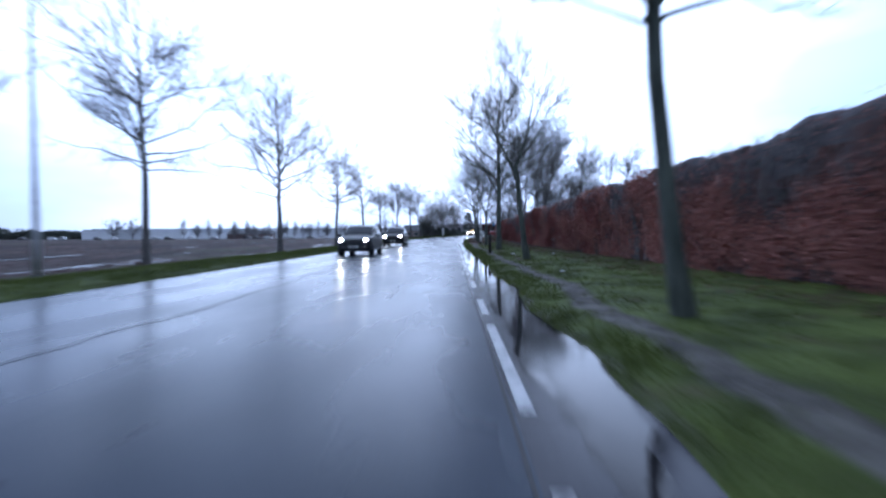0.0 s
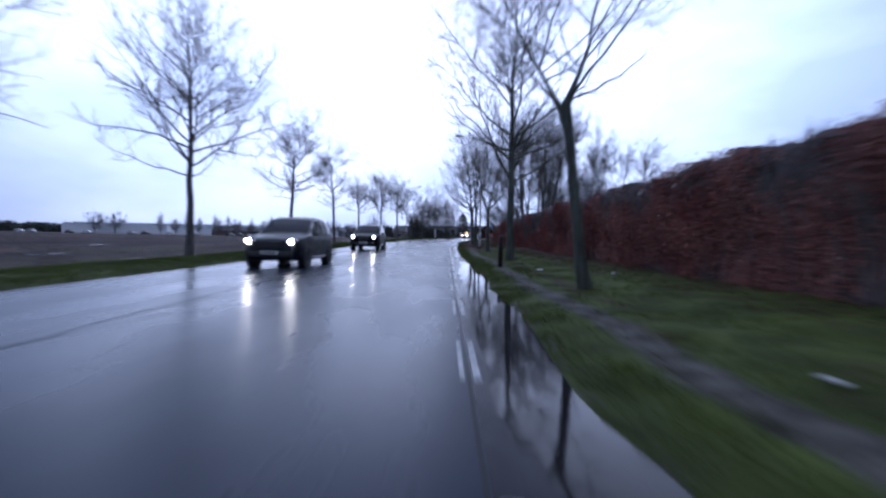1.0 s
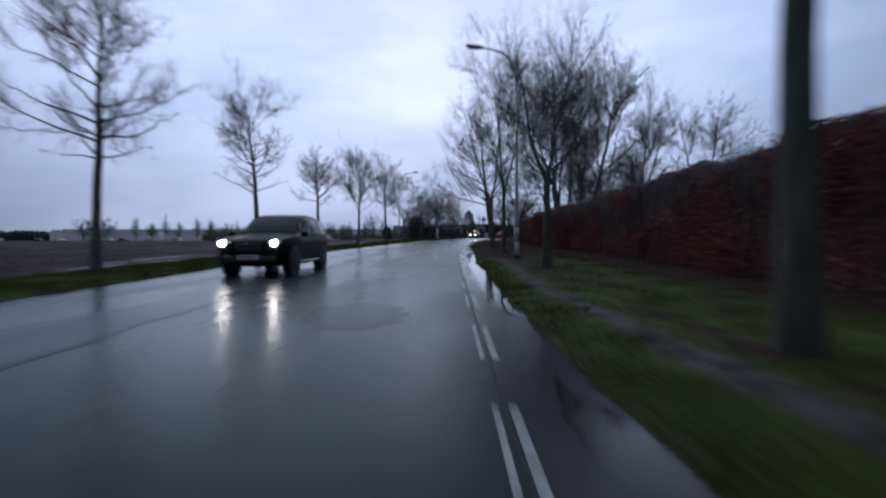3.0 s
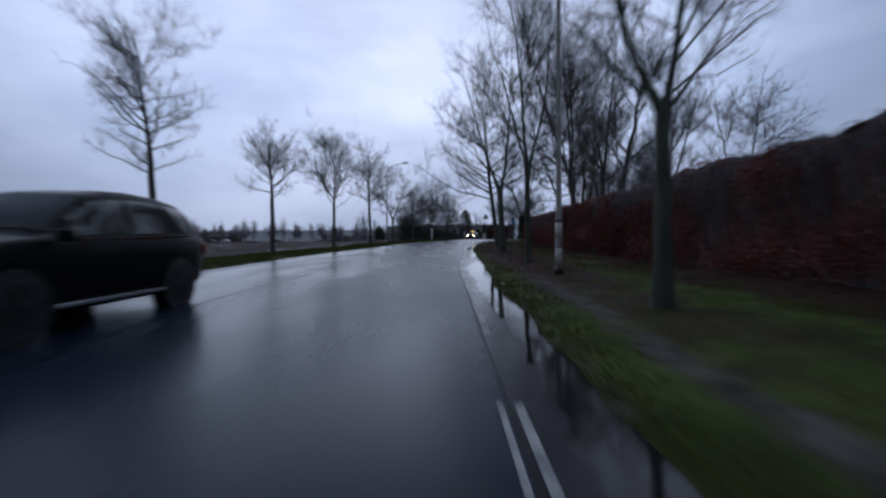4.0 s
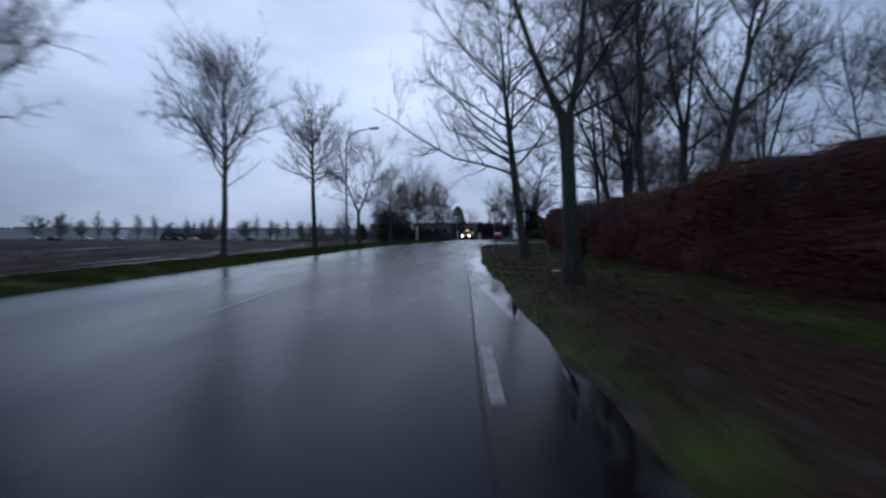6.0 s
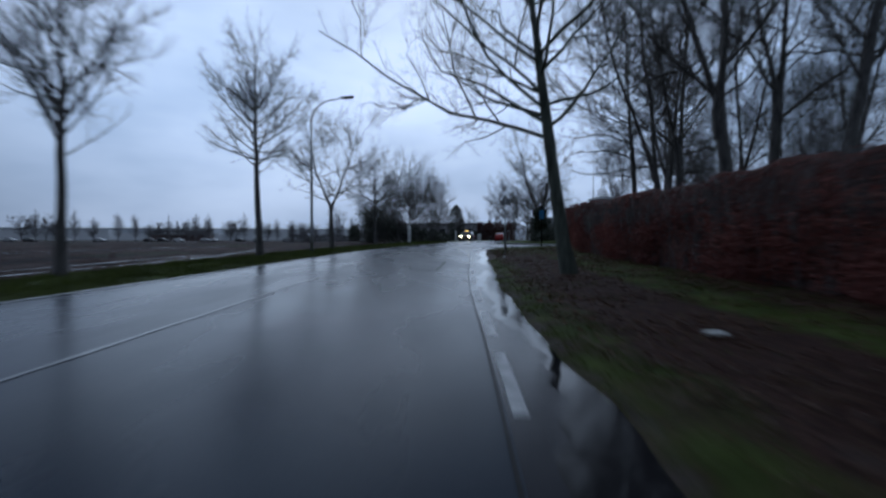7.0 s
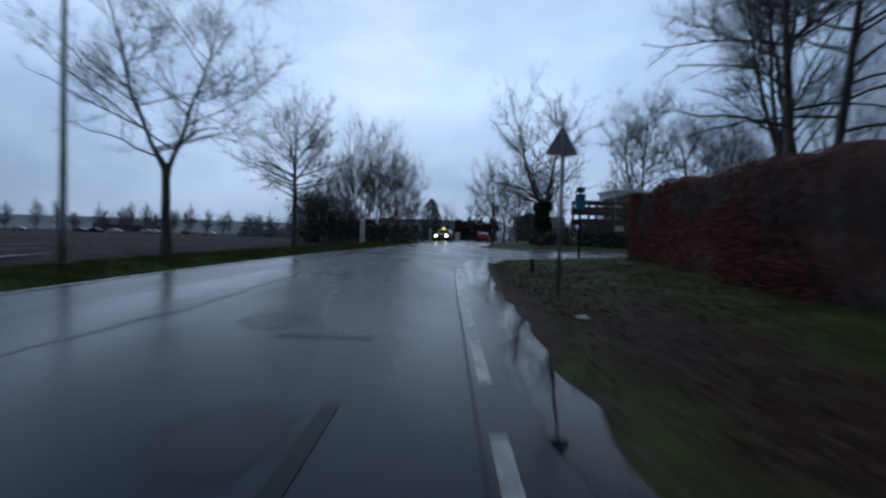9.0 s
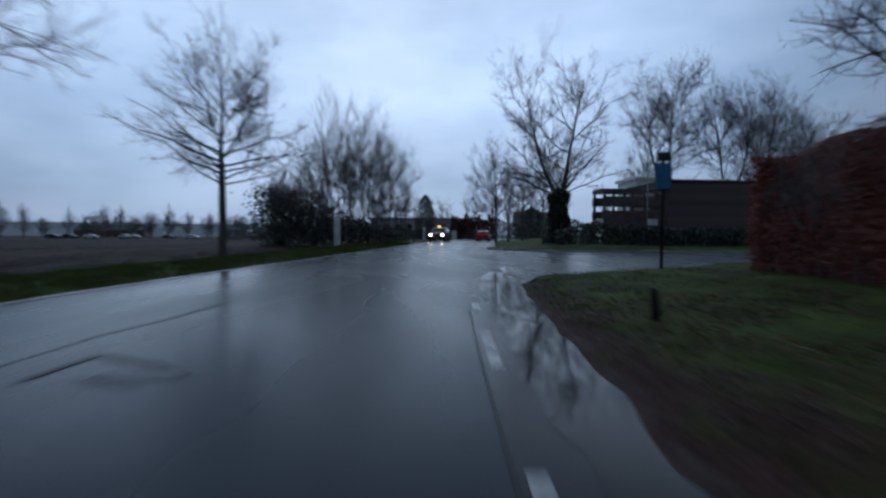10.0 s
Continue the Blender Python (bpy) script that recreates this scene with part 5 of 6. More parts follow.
# ---------------------------------------------------------------- timber shed and open frame beyond the side street
shed = thing("timber_shed", "dark flat-roofed timber shed behind the side street", "shed", (26.7, 121.5, 1.0))
body = box((11.0, 6.0, 5.2), (0, 0, 2.55), 0.03)
wall = part("wall", body, M_TIMBER, shed)
part("roof", box((11.4, 6.4, 0.16), (0, 0, 5.22), 0.03), M_ROOF, shed)
board = box((0.17, 0.03, 5.0), (0, 0, 0), 0.006)
board_mesh = bpy.data.meshes.new("board")
board.to_mesh(board_mesh)
board.free()
board_mesh.materials.append(M_TIMBER)
for k in range(58):
    part("board", board_mesh, M_TIMBER, wall, m=pose(-5.4 + k * 0.19, -3.014, 2.58))
frame_ = thing("pergola", "dark timber frame with two open rails beside the shed", "pergola", (18.75, 119.6, 0.95))
for x in (-2.25, -0.75, 0.75, 2.25):
    for y in (-0.9, 0.9):
        part("upright", box((0.16, 0.16, 4.55), (x, y, 2.27), 0.015), M_TIMBER, frame_)
for z, h in ((4.5, 0.26), (3.75, 0.66), (2.75, 0.55)):
    for y in (-0.98, 0.98):
        part("rail", box((4.8, 0.06, h), (0, y, z), 0.01), M_TIMBER, frame_)
for x in (-2.35, 2.35):
    part("side_rail", box((0.06, 1.9, 0.34), (x, 0, 4.5), 0.01), M_TIMBER, frame_)
part("lower_wall", box((4.7, 0.08, 2.4), (0, -1.04, 1.2), 0.01), M_TIMBER, frame_)
part("pale_panel", box((0.9, 0.05, 0.5), (1.2, -0.7, 4.12), 0.01), M_WHITE, frame_, "pale panel")
part("pale_panel", box((0.8, 0.05, 0.45), (1.3, -1.1, 2.2), 0.01), M_WHITE, frame_, "pale panel")
rng = np.random.default_rng(21)
n = 9000
px = rng.uniform(12.4, 34.0, n)
pts = np.stack([px, 116.9 + rng.normal(0, 0.35, n), 1.15 + rng.uniform(0, 1, n) * np.interp(px, (12, 15, 20, 34), (1.3, 1.9, 1.6, 1.5))], 1)
low = thing("shrub", "low dark shrubs along the shed and the timber frame", "shrub")
part("leaves", fast_mesh("leaves", *leaf_cloud(rng, pts, 0.12, 0.6)), M_SHRUB, low, "", "stuff")
st = np.stack([np.stack([px[:60], np.full(60, 116.9), np.full(60, 1.1)], 1), pts[:60]], 1)
part("stem_mass", fast_mesh("stem_mass", *tubes(st, np.full((60, 2), 0.02), 5)), M_BARK, low, "", "stuff")


def house(x, y, turn, wide, deep, tall, pitch, wall_mat, cols, label, name="house", z=None, rows=1, roof_mat=None):
    """A plain building: walls, roof, and windows with frame, pane and sill on its front (local -y)."""
    t = thing(name, label, "building", (x, y, (float(land_z(x, y)) if z is None else z) - 0.1), turn)
    w = part("wall", box((wide, deep, tall), (0, 0, tall / 2), 0.02), wall_mat, t)
    if pitch:
        bm = bmesh.new()
        hw, hd = wide / 2 + 0.3, deep / 2 + 0.3
        v = [bm.verts.new(p) for p in ((-hw, -hd, tall), (hw, -hd, tall), (hw, hd, tall), (-hw, hd, tall), (-hw, 0, tall + pitch), (hw, 0, tall + pitch))]
        for f in ((0, 1, 5, 4), (3, 4, 5, 2), (0, 4, 3), (1, 2, 5), (0, 3, 2, 1)):
            bm.faces.new([v[i] for i in f])
        bmesh.ops.recalc_face_normals(bm, faces=bm.faces)
        part("roof", bm, roof_mat or M_ROOF, t)
    else:
        part("roof", box((wide + 0.4, deep + 0.4, 0.3), (0, 0, tall + 0.15), 0.03), roof_mat or M_ROOF, t)
    for r in range(rows):
        zz = tall * (r + 0.55) / rows
        for k in range(cols):
            px = (k + 0.5) / cols * wide - wide / 2
            ww, wh = wide / cols * 0.62, tall / rows * 0.42
            win = part("window", box((ww, 0.10, wh), (px, -deep / 2 - 0.03, zz), 0.01), M_WHITE, t)
            part("pane", box((ww - 0.2, 0.04, wh - 0.2), (px, -deep / 2 - 0.08, zz)), M_PANE, win)
            part("sill", box((ww + 0.2, 0.2, 0.08), (px, -deep / 2 - 0.1, zz - wh / 2 - 0.04)), M_KERB, win)
    return t


house(6.0, 214, 0, 26, 9, 5.4, 0, M_PALEBRICK, 9, "long low pale brick building with a row of windows", "office_building")
house(25.2, 130.0, 0, 3.2, 4.0, 6.0, 0, M_PALE, 0, "pale flat-roofed annex rising behind the timber shed", "annex", roof_mat=M_PALE)
house(-16, 222, 12, 13, 9, 3.2, 2.8, M_BRICK, 4, "small brick house with a dark pitched roof")
house(34, 196, -10, 12, 9, 3.4, 3.0, M_BRICK, 4, "brick house with a dark pitched roof")
house(-262, 458, 6, 150, 30, 9.5, 0, M_GREYCLAD, 0, "long grey warehouse with a flat roof far across the field", "warehouse")
house(-105, 455, 4, 150, 30, 9.0, 0, M_PALE, 0, "long pale warehouse with a flat roof far across the field", "warehouse")
house(-282, 420, 6, 84, 16, 7.4, 0, M_PALE, 0, "long low white hall across the field", "hall", roof_mat=M_PALE)
house(-196, 424, 6, 70, 16, 5.0, 0, M_PALE, 0, "lower white hall across the field", "hall", roof_mat=M_PALE)
house(-141, 332, 10, 30, 12, 3.4, 2.6, M_TIMBER, 0, "dark barn with a pitched roof across the field", "barn")

# planting in front of the far building
def leafy_mass(name, label, category, n, seed, shape, mat, size=0.16):
    """Leaves filling a body given by shape(rng, n), with stems in it."""
    g = np.random.default_rng(seed)
    pts = shape(g, n)
    t = thing(name, label, category)
    part("leaves", fast_mesh("leaves", *leaf_cloud(g, pts, size, 0.6)), mat, t, "", "stuff")
    root = pts[:50].copy()
    root[:, 2] = land_z(root[:, 0], root[:, 1]) - 0.05
    part("stem_mass", fast_mesh("stem_mass", *tubes(np.stack([root, pts[:50]], 1), np.full((50, 2), 0.04), 5)), M_BARK, t, "", "stuff")


def row_body(x0, x1, y0, y1, tall, deep):
    def shape(g, n):
        u = g.uniform(0, 1, n)
        px, py = x0 + (x1 - x0) * u, y0 + (y1 - y0) * u + g.normal(0, deep, n)
        return np.stack([px, py, land_z(px, py) + g.uniform(0, 1, n) ** 0.85 * tall * (1 + 0.13 * np.sin(u * 23) + 0.08 * np.sin(u * 61))], 1)
    return shape


def cone_body(x, y, tall, wide):
    def shape(g, n):
        h, a = g.uniform(0, 1, n), g.uniform(0, 2 * np.pi, n)
        r = wide * np.interp(h, (0, 0.15, 0.5, 0.85, 1), (0.6, 0.95, 1.0, 0.6, 0.1)) * np.sqrt(g.uniform(0.1, 1, n)) * (1 + 0.2 * np.sin(3 * a + 7 * h))
        return np.stack([x + r * np.cos(a), y + r * np.sin(a), land_z(x, y) + 0.2 + h * tall], 1)
    return shape


leafy_mass("garden_hedge", "low dark garden hedge before the far building", "hedge", 6000, 81, row_body(-6, 14, 176, 186, 2.3, 0.6), M_SHRUB)
leafy_mass("garden_hedge", "brownish clipped hedge mass round the bend", "hedge", 7000, 82, row_body(11.5, 20.5, 183, 181, 4.4, 0.9), M_HEDGE_CORE)
leafy_mass("evergreen_tree", "tall rounded evergreen before the far building", "tree", 2600, 83, cone_body(6.2, 184.5, 9.0, 2.4), M_SHRUB, 0.2)
leafy_mass("evergreen_tree", "round evergreen beyond the grassy corner", "tree", 2800, 84, cone_body(25.5, 172.0, 5.5, 3.6), M_SHRUB, 0.2)
leafy_mass("evergreen_tree", "small dark evergreen at the field's far end", "tree", 2500, 85, cone_body(-22.0, 196.0, 4.6, 1.7), M_SHRUB, 0.2)

leafy_mass("garden_hedge", "tall leafless hedge line closing the view past the junction", "hedge", 9000, 86, row_body(19, 80, 214, 196, 5.0, 1.2), M_TWIG_HAZED, 0.3)
leafy_mass("garden_hedge", "low hedge along the far end of the field, haze in its colour", "hedge", 5000, 87, row_body(-46, -9, 214, 222, 2.6, 0.9), M_TWIG_HAZED, 0.24)
for x, y, which, turn, scale in ((24.0, 203.0, 0, 20, 1.2), (30.0, 210.0, 1, 80, 1.4), (41.0, 204.0, 0, 130, 1.3), (52.0, 200.0, 1, 210, 1.5), (-12.0, 208.0, 1, 250, 1.2), (-30.0, 212.0, 0, 300, 1.1)):
    plant(SMALL[which], x, y, turn, "slender leafless tree beyond the junction", "slender bare trees beyond the junction", scale=scale)

# young trees and parked cars beyond the field
def slender_tree(seed, height, wide):
    """A young tree with a spindle of steep branches."""
    rng = np.random.default_rng(seed)
    stem = np.stack([rng.normal(0, 0.04, 9).cumsum(), rng.normal(0, 0.04, 9).cumsum(), np.linspace(0, height, 9)], 1)[None]
    stem_r = np.interp(np.linspace(0, 1, 9), (0, 0.1, 1), (0.20, 0.15, 0.02))[None]
    n = 120
    f = rng.uniform(0.14, 0.96, n)
    start = np.stack([np.interp(f * height, stem[0, :, 2], stem[0, :, c]) for c in range(3)], 1)
    a, el = rng.uniform(0, 2 * np.pi, n), np.radians(rng.uniform(25, 58, n))
    way = np.stack([np.cos(a) * np.cos(el), np.sin(a) * np.cos(el), np.sin(el)], 1)
    L = wide / np.cos(el) * np.interp(f, (0.14, 0.3, 0.6, 0.96), (0.6, 1.0, 0.7, 0.15)) * rng.uniform(0.8, 1.5, n)* np.cos(el) * 1.35
    t = np.linspace(0, 1, 4)[None, :, None]
    P = start[:, None] + L[:, None, None] * (way[:, None] * t + np.array([0, 0, 0.12]) * t ** 2 + rng.normal(size=(n, 4, 3)) * 0.03 * t)
    R = (0.012 + 0.006 * L)[:, None] * np.array([1, 0.8, 0.6, 0.35])[None]
    T, TR = grow(rng, P, R, 1300, 0.1, 1.0, (20, 50), (0.35, 0.8), 2, 0.010, 0.1, 0.06)
    trunk = fast_mesh("trunk", *tubes(stem, stem_r, 7), True)
    bv, bf = tubes(P, R, 3)
    bf = np.concatenate([bf[:, [0, 1, 2]], bf[:, [0, 2, 3]]])
    return trunk, fast_mesh("crown", *joined([(bv, bf), cones(T, TR * 0.95)]))


FAR = [slender_tree(700 + k, h, w) for k, (h, w) in enumerate(((11.5, 1.9), (10.0, 2.1), (12.5, 1.7), (9.0, 2.6)))]
rng = np.random.default_rng(3)
for k in range(21):
    u = k / 20
    x, y = -114 + 86 * u + rng.uniform(-1.6, 1.6), 204 + 27 * u + rng.uniform(-4, 4)
    plant(FAR[(k * 7 + k // 5) % 4], x, y, 40 * k, "young leafless tree in a row beyond the field", "young trees beyond the field", scale=float(rng.uniform(0.62, 0.92)), bark=M_TWIG_HAZED, twigs=M_TWIG_HAZED)
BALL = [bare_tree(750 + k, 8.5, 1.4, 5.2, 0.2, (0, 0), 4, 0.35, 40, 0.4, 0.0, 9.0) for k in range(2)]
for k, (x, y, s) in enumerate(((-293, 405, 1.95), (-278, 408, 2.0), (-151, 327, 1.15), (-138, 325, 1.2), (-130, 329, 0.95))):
    plant(BALL[k % 2], x, y, 50 * k, "broad round leafless tree far across the field", "round trees across the field", scale=s, bark=M_TWIG_HAZED, twigs=M_TWIG_HAZED)
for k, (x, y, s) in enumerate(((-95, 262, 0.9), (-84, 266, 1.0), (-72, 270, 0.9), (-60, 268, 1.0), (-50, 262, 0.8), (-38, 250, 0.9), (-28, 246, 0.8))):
    plant(BALL[k % 2], x, y, 35 * k, "broad leafless tree in the far woods' edge", "far trees past the field", scale=s, bark=M_TWIG_HAZED, twigs=M_TWIG_HAZED)
rng = np.random.default_rng(41)
n = 30000
u = rng.uniform(0, 1, n)
px, py = -620 + 660 * u, 500 + 20 * np.sin(u * 9)
hh = rng.uniform(0, 1, n) * (6.5 + 0.8 * np.sin(u * 31) + 0.7 * np.sin(u * 83))
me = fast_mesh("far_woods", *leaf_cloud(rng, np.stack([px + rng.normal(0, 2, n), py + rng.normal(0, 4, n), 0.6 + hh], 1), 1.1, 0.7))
me.materials.append(M_TWIG_HAZED)
tagged(new("far_woods", me), "leafless woods along the horizon, with haze put into their colour", "woods", kind="stuff")

# dark wood at the field's far corner
rng = np.random.default_rng(43)
n = 14000
u = rng.uniform(0, 1, n)
px, py = -480 + 155 * u, 398 + 26 * u
hh = rng.uniform(0, 1, n) ** 0.8 * (np.interp(u, (0, 0.45, 0.55, 1), (13, 12, 7.5, 7)) + 1.2 * np.sin(u * 40) + 0.8 * np.sin(u * 97))
me = fast_mesh("far_woods", *leaf_cloud(rng, np.stack([px + rng.normal(0, 1.5, n), py + rng.normal(0, 5, n), 0.5 + hh], 1), 0.8, 0.7))
me.materials.append(M_SHRUB)
tagged(new("far_woods", me), "dark evergreen wood at the far corner of the field", "woods", kind="stuff")

# clods of the open field
def bare_z(x, y):
    """Height of the field with its swells."""
    return float(land_z(x, y)) + 0.22 * (noise.noise((x * 0.16, y * 0.05, 7)) + 0.5 * noise.noise((x * 0.5, y * 0.17, 8))) * min(max((float(edge_left(y)) - x - 4.5) / 4, 0), 1)


rng = np.random.default_rng(47)
n = 12000
cy = rng.uniform(-2, 150, n)
cx = edge_left(cy) - 3.4 - 42 * rng.uniform(0, 1, n) ** 1.6
cs = rng.uniform(0.05, 0.16, n) * (1 + 0.7 * (rng.uniform(0, 1, n) > 0.94))
cz = np.array([bare_z(x, y) for x, y in zip(cx, cy)])
octa = np.array([(1, 0, 0), (0, 1, 0), (-1, 0, 0), (0, -1, 0), (0, 0, 0.42), (0, 0, -0.4)])
cv = np.stack([cx, cy, cz], 1)[:, None] + octa[None] * cs[:, None, None] * rng.uniform(0.6, 1.4, (n, 6, 1)) * np.array([1.0, 1.6, 1.0])
cf = np.arange(n)[:, None, None] * 6 + np.array([(0, 1, 4), (1, 2, 4), (2, 3, 4), (3, 0, 4)])[None]
me = fast_mesh("clods", cv.reshape(-1, 3), cf.reshape(-1, 3))
me.materials.append(M_CLOD)
tagged(new("clods", me), "wet dark brown clods of earth over the open field", "earth", kind="stuff")

# flooded wheel tracks and hollows in the field
for k, (pts, half) in enumerate(((((-30, 62), (-24, 82), (-19, 108)), 0.13), (((-27, 60), (-22.5, 84), (-17.5, 106)), 0.11), (((-13.2, 28), (-13.0, 36), (-12.8, 41)), 0.08),
                                 (((-12.4, 60), (-12.1, 66), (-11.8, 73)), 0.09), (((-19, 32), (-18.8, 34), (-18.6, 37)), 0.22), (((-24, 40), (-23.6, 43), (-23.4, 45)), 0.25),
                                 (((-16.8, 66), (-16.6, 69), (-16.3, 72)), 0.2), (((-33.5, 62), (-33, 66), (-32, 70)), 0.3), (((-11.6, 84), (-11.3, 89), (-10.8, 95)), 0.09), (((-13.6, 44), (-13.2, 52), (-12.9, 60)), 0.16), (((-14.6, 46), (-14.3, 54), (-13.9, 61)), 0.12), (((-12.3, 70), (-11.4, 78), (-10.4, 88)), 0.14), (((-13.4, 71), (-12.5, 79), (-11.5, 88)), 0.12), (((-15.5, 10), (-15.3, 18), (-15.0, 26)), 0.18), (((-17.0, 12), (-16.6, 19), (-16.2, 27)), 0.14), (((-24, 18), (-23.5, 24), (-23, 30)), 0.3))):
    ys = np.arange(pts[0][1], pts[-1][1], 0.4)
    xs = np.interp(ys, [p[1] for p in pts], [p[0] for p in pts])
    ends = np.clip(np.minimum(ys - ys[0], ys[-1] - ys) / 2.0, 0.02, 1) ** 0.5
    w = np.clip(half * (0.75 + 1.1 * np.array([noise.noise((k * 3.0, yy * 0.5, 0)) for yy in ys])) * ends, 0.01, 2)
    lift = np.array([max(bare_z(x - a, y), bare_z(x, y), bare_z(x + a, y)) for x, y, a in zip(xs, ys, w)]) + 0.03
    v = np.stack([np.stack([xs - w, ys, lift], 1), np.stack([xs + w, ys, lift], 1)], 1).reshape(-1, 3)
    i = np.arange(len(ys) - 1) * 2
    me = fast_mesh("puddle", v, np.stack([i, i + 1, i + 3, i + 2], -1))
    me.materials.append(M_MUDWATER)
    tagged(new("puddle", me), "narrow flooded wheel track in the brown field" if half < 0.15 else "shallow rainwater pool lying in the brown field", "puddle", kind="structure")

# ---------------------------------------------------------------- cars


def car(x, y, turn, paint_mat, label, length=4.45, width=1.84, height=1.66, suv=True, lights=None, group="", z=None, roof_sign=False):
    """A car that faces local -y."""
    zz = float(road_z(np.array(x), np.array(y))) if z is None else z
    t = thing("car", label, "car", (x, y, zz), turn, group)
    L, W, H = length, width / 2, height
    clear = 0.22 if suv else 0.17
    belt = 0.60 * H if suv else 0.62 * H
    ps = (0, 0.015, 0.05, 0.15, 0.25, 0.285, 0.36, 0.43, 0.52, 0.62, 0.75, 0.86, 0.925, 0.965, 0.985, 1.0)
    pz = (0.42, 0.50, 0.555, 0.60, 0.635, 0.655, 0.81, 0.935, 0.985, 1.0, 0.988, 0.95, 0.88, 0.73, 0.62, 0.48)

    def surf(s, v, out=0.0):
        """A point of the shell: s from nose to tail, v from the left sill (-1) over the roof (0) to the right sill (1)."""
        top = H * float(np.interp(s, ps, pz))
        w = W * float(np.interp(s, (0, 0.02, 0.06, 0.15, 0.3, 0.8, 0.93, 0.98, 1), (0.72, 0.86, 0.95, 0.99, 1, 1, 0.96, 0.9, 0.8)))
        low = float(np.interp(s, (0, 0.03, 0.08, 0.92, 1), (clear + 0.12, clear + 0.04, clear, clear + 0.02, clear + 0.16)))
        waist = min(belt * (1 + 0.06 * s), top - 0.03)
        a = abs(v)
        pull = min(1.0, max(0.0, (top - waist - 0.05) / 0.4))
        wide = np.interp(a, (0, 0.16, 0.24, 0.34, 0.52, 0.60, 0.76, 0.92, 1), (0, 0.62 - 0.02 * pull, 0.80 - 0.06 * pull, 0.90 - 0.09 * pull, 0.955 - 0.015 * pull, 0.985, 1.0, 0.97, 0.84)) * w + out
        tall = np.interp(a, (0, 0.16, 0.24, 0.34, 0.52, 0.60, 0.76, 0.92, 1), (top, top - 0.012, top - 0.05, waist + (top - waist) * 0.72, waist + 0.01, waist - 0.06, (low + waist) / 2, low + 0.10, low))
        return Vector((math.copysign(float(wide), v) if a > 0 else 0.0, -L / 2 + s * L, float(tall) + (out if a < 0.3 else 0.0)))

    def sheet(ss, vs, out=0.0):
        bm = bmesh.new()
        grid = [[bm.verts.new(surf(a, b, out)) for b in vs] for a in ss]
        for i in range(len(ss) - 1):
            for j in range(len(vs) - 1):
                bm.faces.new((grid[i][j], grid[i][j + 1], grid[i + 1][j + 1], grid[i + 1][j])).smooth = True
        return bm, grid

    half = (1, 0.96, 0.92, 0.84, 0.76, 0.68, 0.60, 0.56, 0.52, 0.43, 0.34, 0.28, 0.24, 0.20, 0.16, 0.08)
    bm, grid = sheet(sorted(set(ps) | {0.005, 0.03, 0.10, 0.20, 0.32, 0.395, 0.47, 0.57, 0.68, 0.81, 0.895, 0.945, 0.975}), [-v for v in half] + [0.0] + list(reversed(half)))
    bm.faces.new(list(reversed(grid[0])))
    bm.faces.new(grid[-1])
    for a, b in zip(grid, grid[1:]):
        bm.faces.new((a[-1], a[0], b[0], b[-1]))
    bmesh.ops.recalc_face_normals(bm, faces=bm.faces)
    part("body", bm, paint_mat, t)
    bm, _ = sheet((0.30, 0.33, 0.36, 0.39, 0.425), [k * 0.06 - 0.24 for k in range(9)], 0.008)
    part("windscreen", bm, M_CARGLASS, t, "dark sloping windscreen")
    bm, _ = sheet((0.915, 0.935, 0.95, 0.962), [k * 0.06 - 0.18 for k in range(7)], 0.008)
    part("rear_window", bm, M_CARGLASS, t)
    for side in (-1, 1):
        for ss in ((0.36, 0.40, 0.45, 0.50, 0.555), (0.575, 0.64, 0.70, 0.745), (0.765, 0.80, 0.84, 0.87)):
            bm, _ = sheet(ss, [side * v for v in (0.50, 0.45, 0.40, 0.345, 0.30)], 0.008)
            part("side_window", bm, M_CARGLASS, t)
        part("sill_trim", box((0.02, L * 0.42, 0.05), (side * W * 0.975, 0, clear + 0.10), 0.008), M_CHROME, t, "bright sill strip")
        part("trim", box((0.016, L * 0.52, 0.03), (side * W * 0.965, L * 0.11, belt * 1.035), 0.0, (1.2, 0, 0)), M_CHROME, t, "bright window trim")
        mirror = box((0.20, 0.10, 0.14), (side * (W + 0.10), -L * 0.21, belt + 0.06), 0.035)
        part("mirror", mirror, paint_mat, t)
        for s in (0.185, 0.795):
            wy = -L / 2 + s * L
            R = 0.35 if suv else 0.32
            arch = part("wheel_arch", rod([(side * (W - 0.24), wy, R), (side * (W + 0.006), wy, R)], [R + 0.06, R + 0.06], 24), M_BLACK, t)
            wheel = part("wheel", rod([(side * (W - 0.20), wy, R), (side * (W + 0.012), wy, R)], [R * 0.6, R * 0.6], 20), M_BLACK, t)
            bm = bmesh.new()
            seg, tube = 24, 8
            grid = [[bm.verts.new((side * (W - 0.095) + 0.11 * math.cos(b4), wy + (R - 0.06 + 0.06 * math.sin(b4)) * math.cos(a4), R + (R - 0.06 + 0.06 * math.sin(b4)) * math.sin(a4)))
                     for b4 in (2 * math.pi * j / tube for j in range(tube))] for a4 in (2 * math.pi * i / seg for i in range(seg))]
            for i in range(seg):
                for j in range(tube):
                    bm.faces.new((grid[i][j], grid[(i + 1) % seg][j], grid[(i + 1) % seg][(j + 1) % tube], grid[i][(j + 1) % tube]))
            bmesh.ops.recalc_face_normals(bm, faces=bm.faces)
            part("tyre", bm, M_TYRE, wheel)
            bm = bmesh.new()
            for k in range(5):
                a4 = 2 * math.pi * k / 5
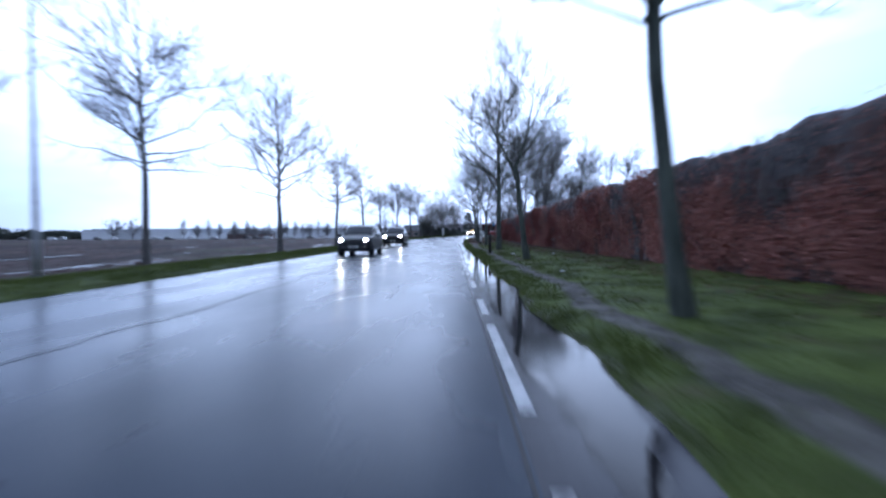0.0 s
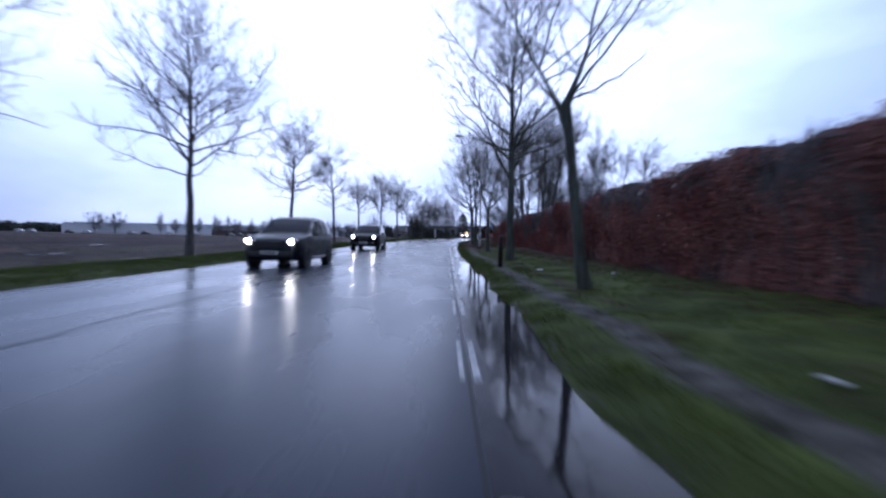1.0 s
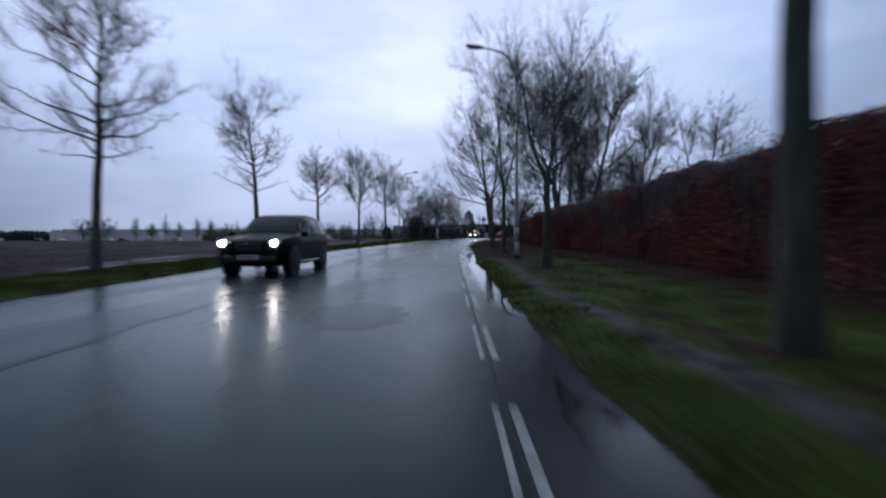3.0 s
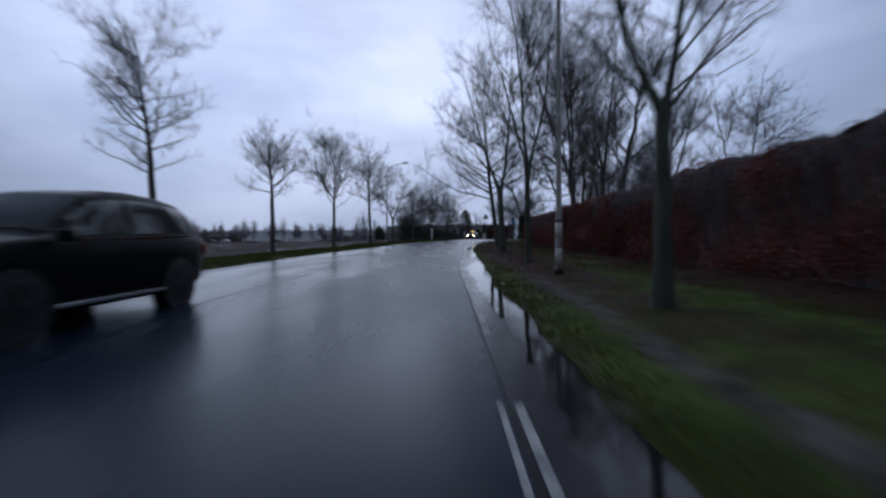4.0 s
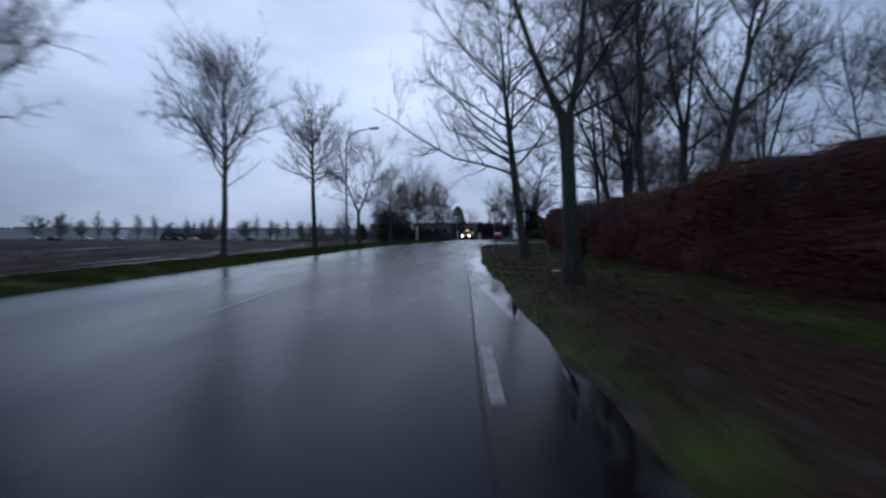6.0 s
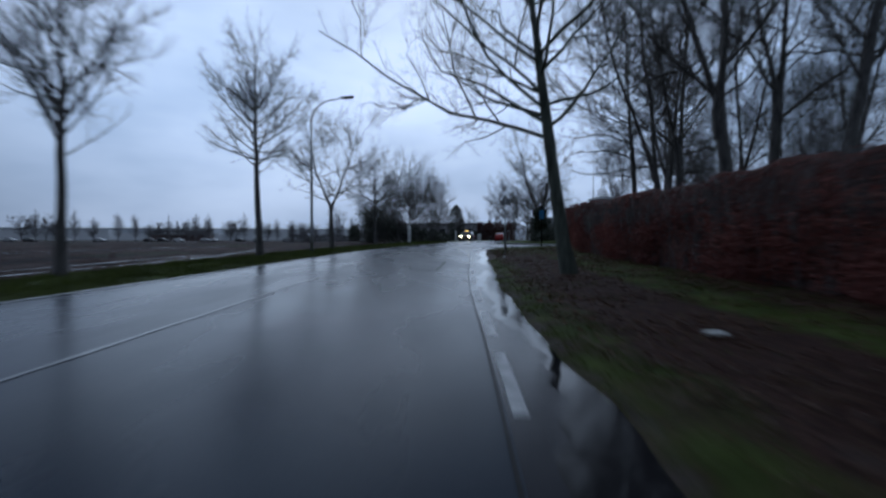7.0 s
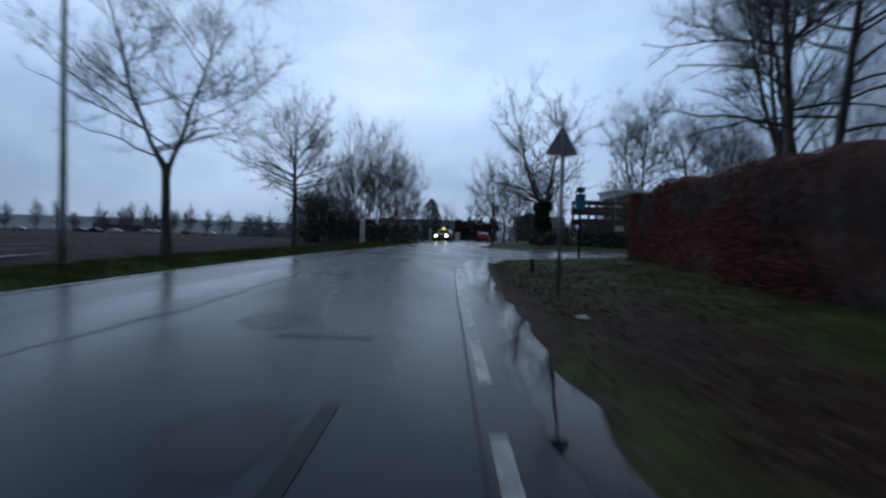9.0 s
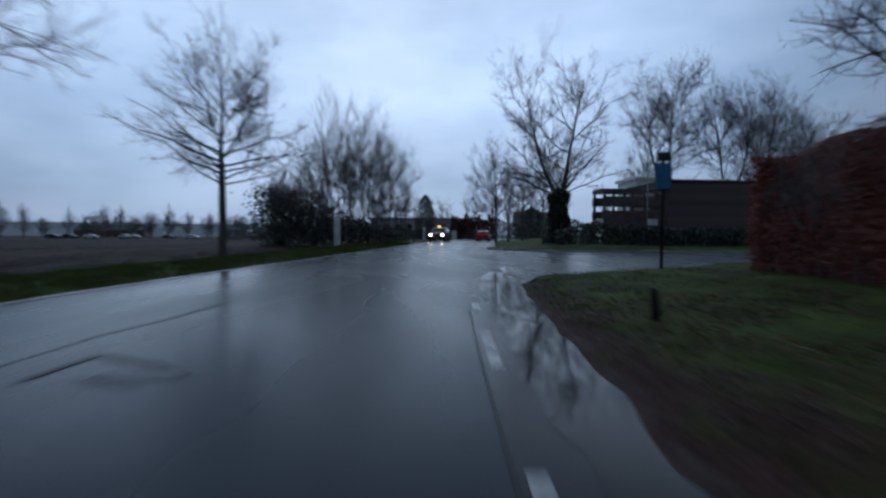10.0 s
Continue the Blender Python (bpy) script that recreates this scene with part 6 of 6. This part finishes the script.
                box((0.02, 0.06, R * 0.66), (side * (W + 0.016), wy + R * 0.36 * math.sin(a4), R + R * 0.36 * math.cos(a4)), 0, (-math.degrees(a4), 0, 0), bm)
            part("rim", bm, M_RIM, wheel)
        lamp_z = belt * (0.78 if suv else 0.72)
        if suv:
            bm = box((0.36, 0.20, 0.11), (side * W * 0.70, -L / 2 + 0.075, lamp_z + 0.04), 0.04, (0, -side * 6, side * 16))
        else:
            bm = rod([(side * W * 0.70, -L / 2 + 0.10, lamp_z), (side * W * 0.70, -L / 2 - 0.012, lamp_z)], [0.11, 0.085], 14)
        if suv:
            housing = part("headlight", bm, M_CHROME, t)
            part("bulb", rod([(side * W * 0.70, -L / 2 + 0.02, lamp_z + 0.04), (side * W * 0.70, -L / 2 - 0.03, lamp_z + 0.04), (side * W * 0.70, -L / 2 - 0.05, lamp_z + 0.04)], [0.074, 0.074, 0.045], 18),
                 lights or M_CHROME, housing, "lit round bulb" if lights else "")
        else:
            part("headlight", bm, lights or M_CHROME, t, "lit headlight" if lights else "")
        part("tail_light", box((0.26, 0.08, 0.20), (side * W * 0.76, L / 2 - 0.03, belt * 0.86), 0.03), M_TAIL if lights and not suv else M_LENS, t)
    part("grille", box((W * 0.75, 0.05, 0.20), (0, -L / 2 - 0.0, belt * 0.72), 0.02), M_BLACK, t)
    part("bumper", box((W * 1.5, 0.12, 0.16), (0, -L / 2 + 0.03, clear + 0.22), 0.04), M_BLACK, t)
    plate = part("number_plate", box((0.52, 0.02, 0.11), (0, -L / 2 - 0.045, clear + 0.27), 0.004), M_PLATE, t)
    for k in range(5):
        part("bar", box((0.05, 0.006, 0.06), (-0.17 + 0.085 * k, -L / 2 - 0.057, clear + 0.27)), M_BLACK, plate)
    if roof_sign:
        part("roof_light", box((0.36, 0.14, 0.12), (0, -0.2, H + 0.07), 0.03), glow("amber_roof_light", (1.0, 0.55, 0.08), 4.0), t, "amber light on the roof")
    return t


car(-5.2, 27.1, 0, CAR_BLUE, "dark blue off-roader with lit headlights on the wet road", 4.6, 1.86, 1.70, lights=M_HEADLIGHT)
car(-5.15, 43.3, 0, CAR_GREY, "dark grey-green off-roader with lit headlights on the wet road", 4.7, 1.88, 1.72, lights=M_HEADLIGHT)
car(5.6, 135.0, -14, CAR_BLUE, "small dark car with warm lit headlights and amber roof light", 4.1, 1.75, 1.5, False, M_HEADLIGHT_WARM, roof_sign=True)
car(13.0, 151.0, 163, CAR_RED, "red hatchback driving off round the bend", 3.9, 1.7, 1.45, False)
rng = np.random.default_rng(9)
first = car(-66, 244, 80, CAR_WHITE, "small parked car in the row beyond the field", 4.2, 1.75, 1.45, False, None, "parked cars beyond the field", z=0.6)
others = [car(-82, 240, 85, CAR_SILVER, "small parked car in the row beyond the field", 4.2, 1.75, 1.45, False, None, "parked cars beyond the field", z=0.6),
          car(-98, 236, 82, CAR_BLUE, "small parked car in the row beyond the field", 4.2, 1.75, 1.45, False, None, "parked cars beyond the field", z=0.6)]
for k in range(18):
    u = (k + float(rng.uniform(0, 0.7))) / 18
    x, y = -215 + 175 * u, 200 + 52 * u
    copy_thing((first, *others)[k % 3], pose(x, y, float(land_z(x, y)), 0, 0, 75 + float(rng.uniform(-12, 12))))

# ---------------------------------------------------------------- fallen leaves
rng = np.random.default_rng(64)
n = 52000
yy = np.concatenate([rng.uniform(50, 92, n * 2 // 3), rng.uniform(0, 96, n - n * 2 // 3)])
d = np.concatenate([rng.uniform(0.3, 4.6, n * 2 // 3), rng.uniform(3.4, 5.4, n - n * 2 // 3)])
drift = np.array([noise.noise((a * 0.9, b * 0.9, 7)) for a, b in zip(d, yy)])
keep = rng.uniform(-0.6, 0.5, n) < drift
yy, d = yy[keep], d[keep]
x = edge_right(yy) + d
n = len(x)
a, w = rng.uniform(0, 2 * np.pi, n), rng.uniform(0.018, 0.04, n)
ca, sa, z = np.cos(a) * w, np.sin(a) * w, land_z(x, yy) + 0.03
tip = rng.uniform(-0.012, 0.03, (4, n))
v = np.stack([np.stack([x - ca, yy - sa, z + tip[0]], 1), np.stack([x + sa * 0.6, yy - ca * 0.6, z + tip[1]], 1),
              np.stack([x + ca, yy + sa, z + tip[2]], 1), np.stack([x - sa * 0.6, yy + ca * 0.6, z + tip[3]], 1)], 1).reshape(-1, 3)
me = fast_mesh("fallen_leaves", v, np.arange(4 * n).reshape(-1, 4))
me.materials.append(paint("fallen_leaf", (0.03, 0.016, 0.010), (0.15, 0.075, 0.040), (0.5, 0.75), 0.5, per_island=0.5, shine=0.2))
tagged(new("fallen_leaves", me), "wet brown fallen leaves scattered over the verge", "leaves", kind="stuff")
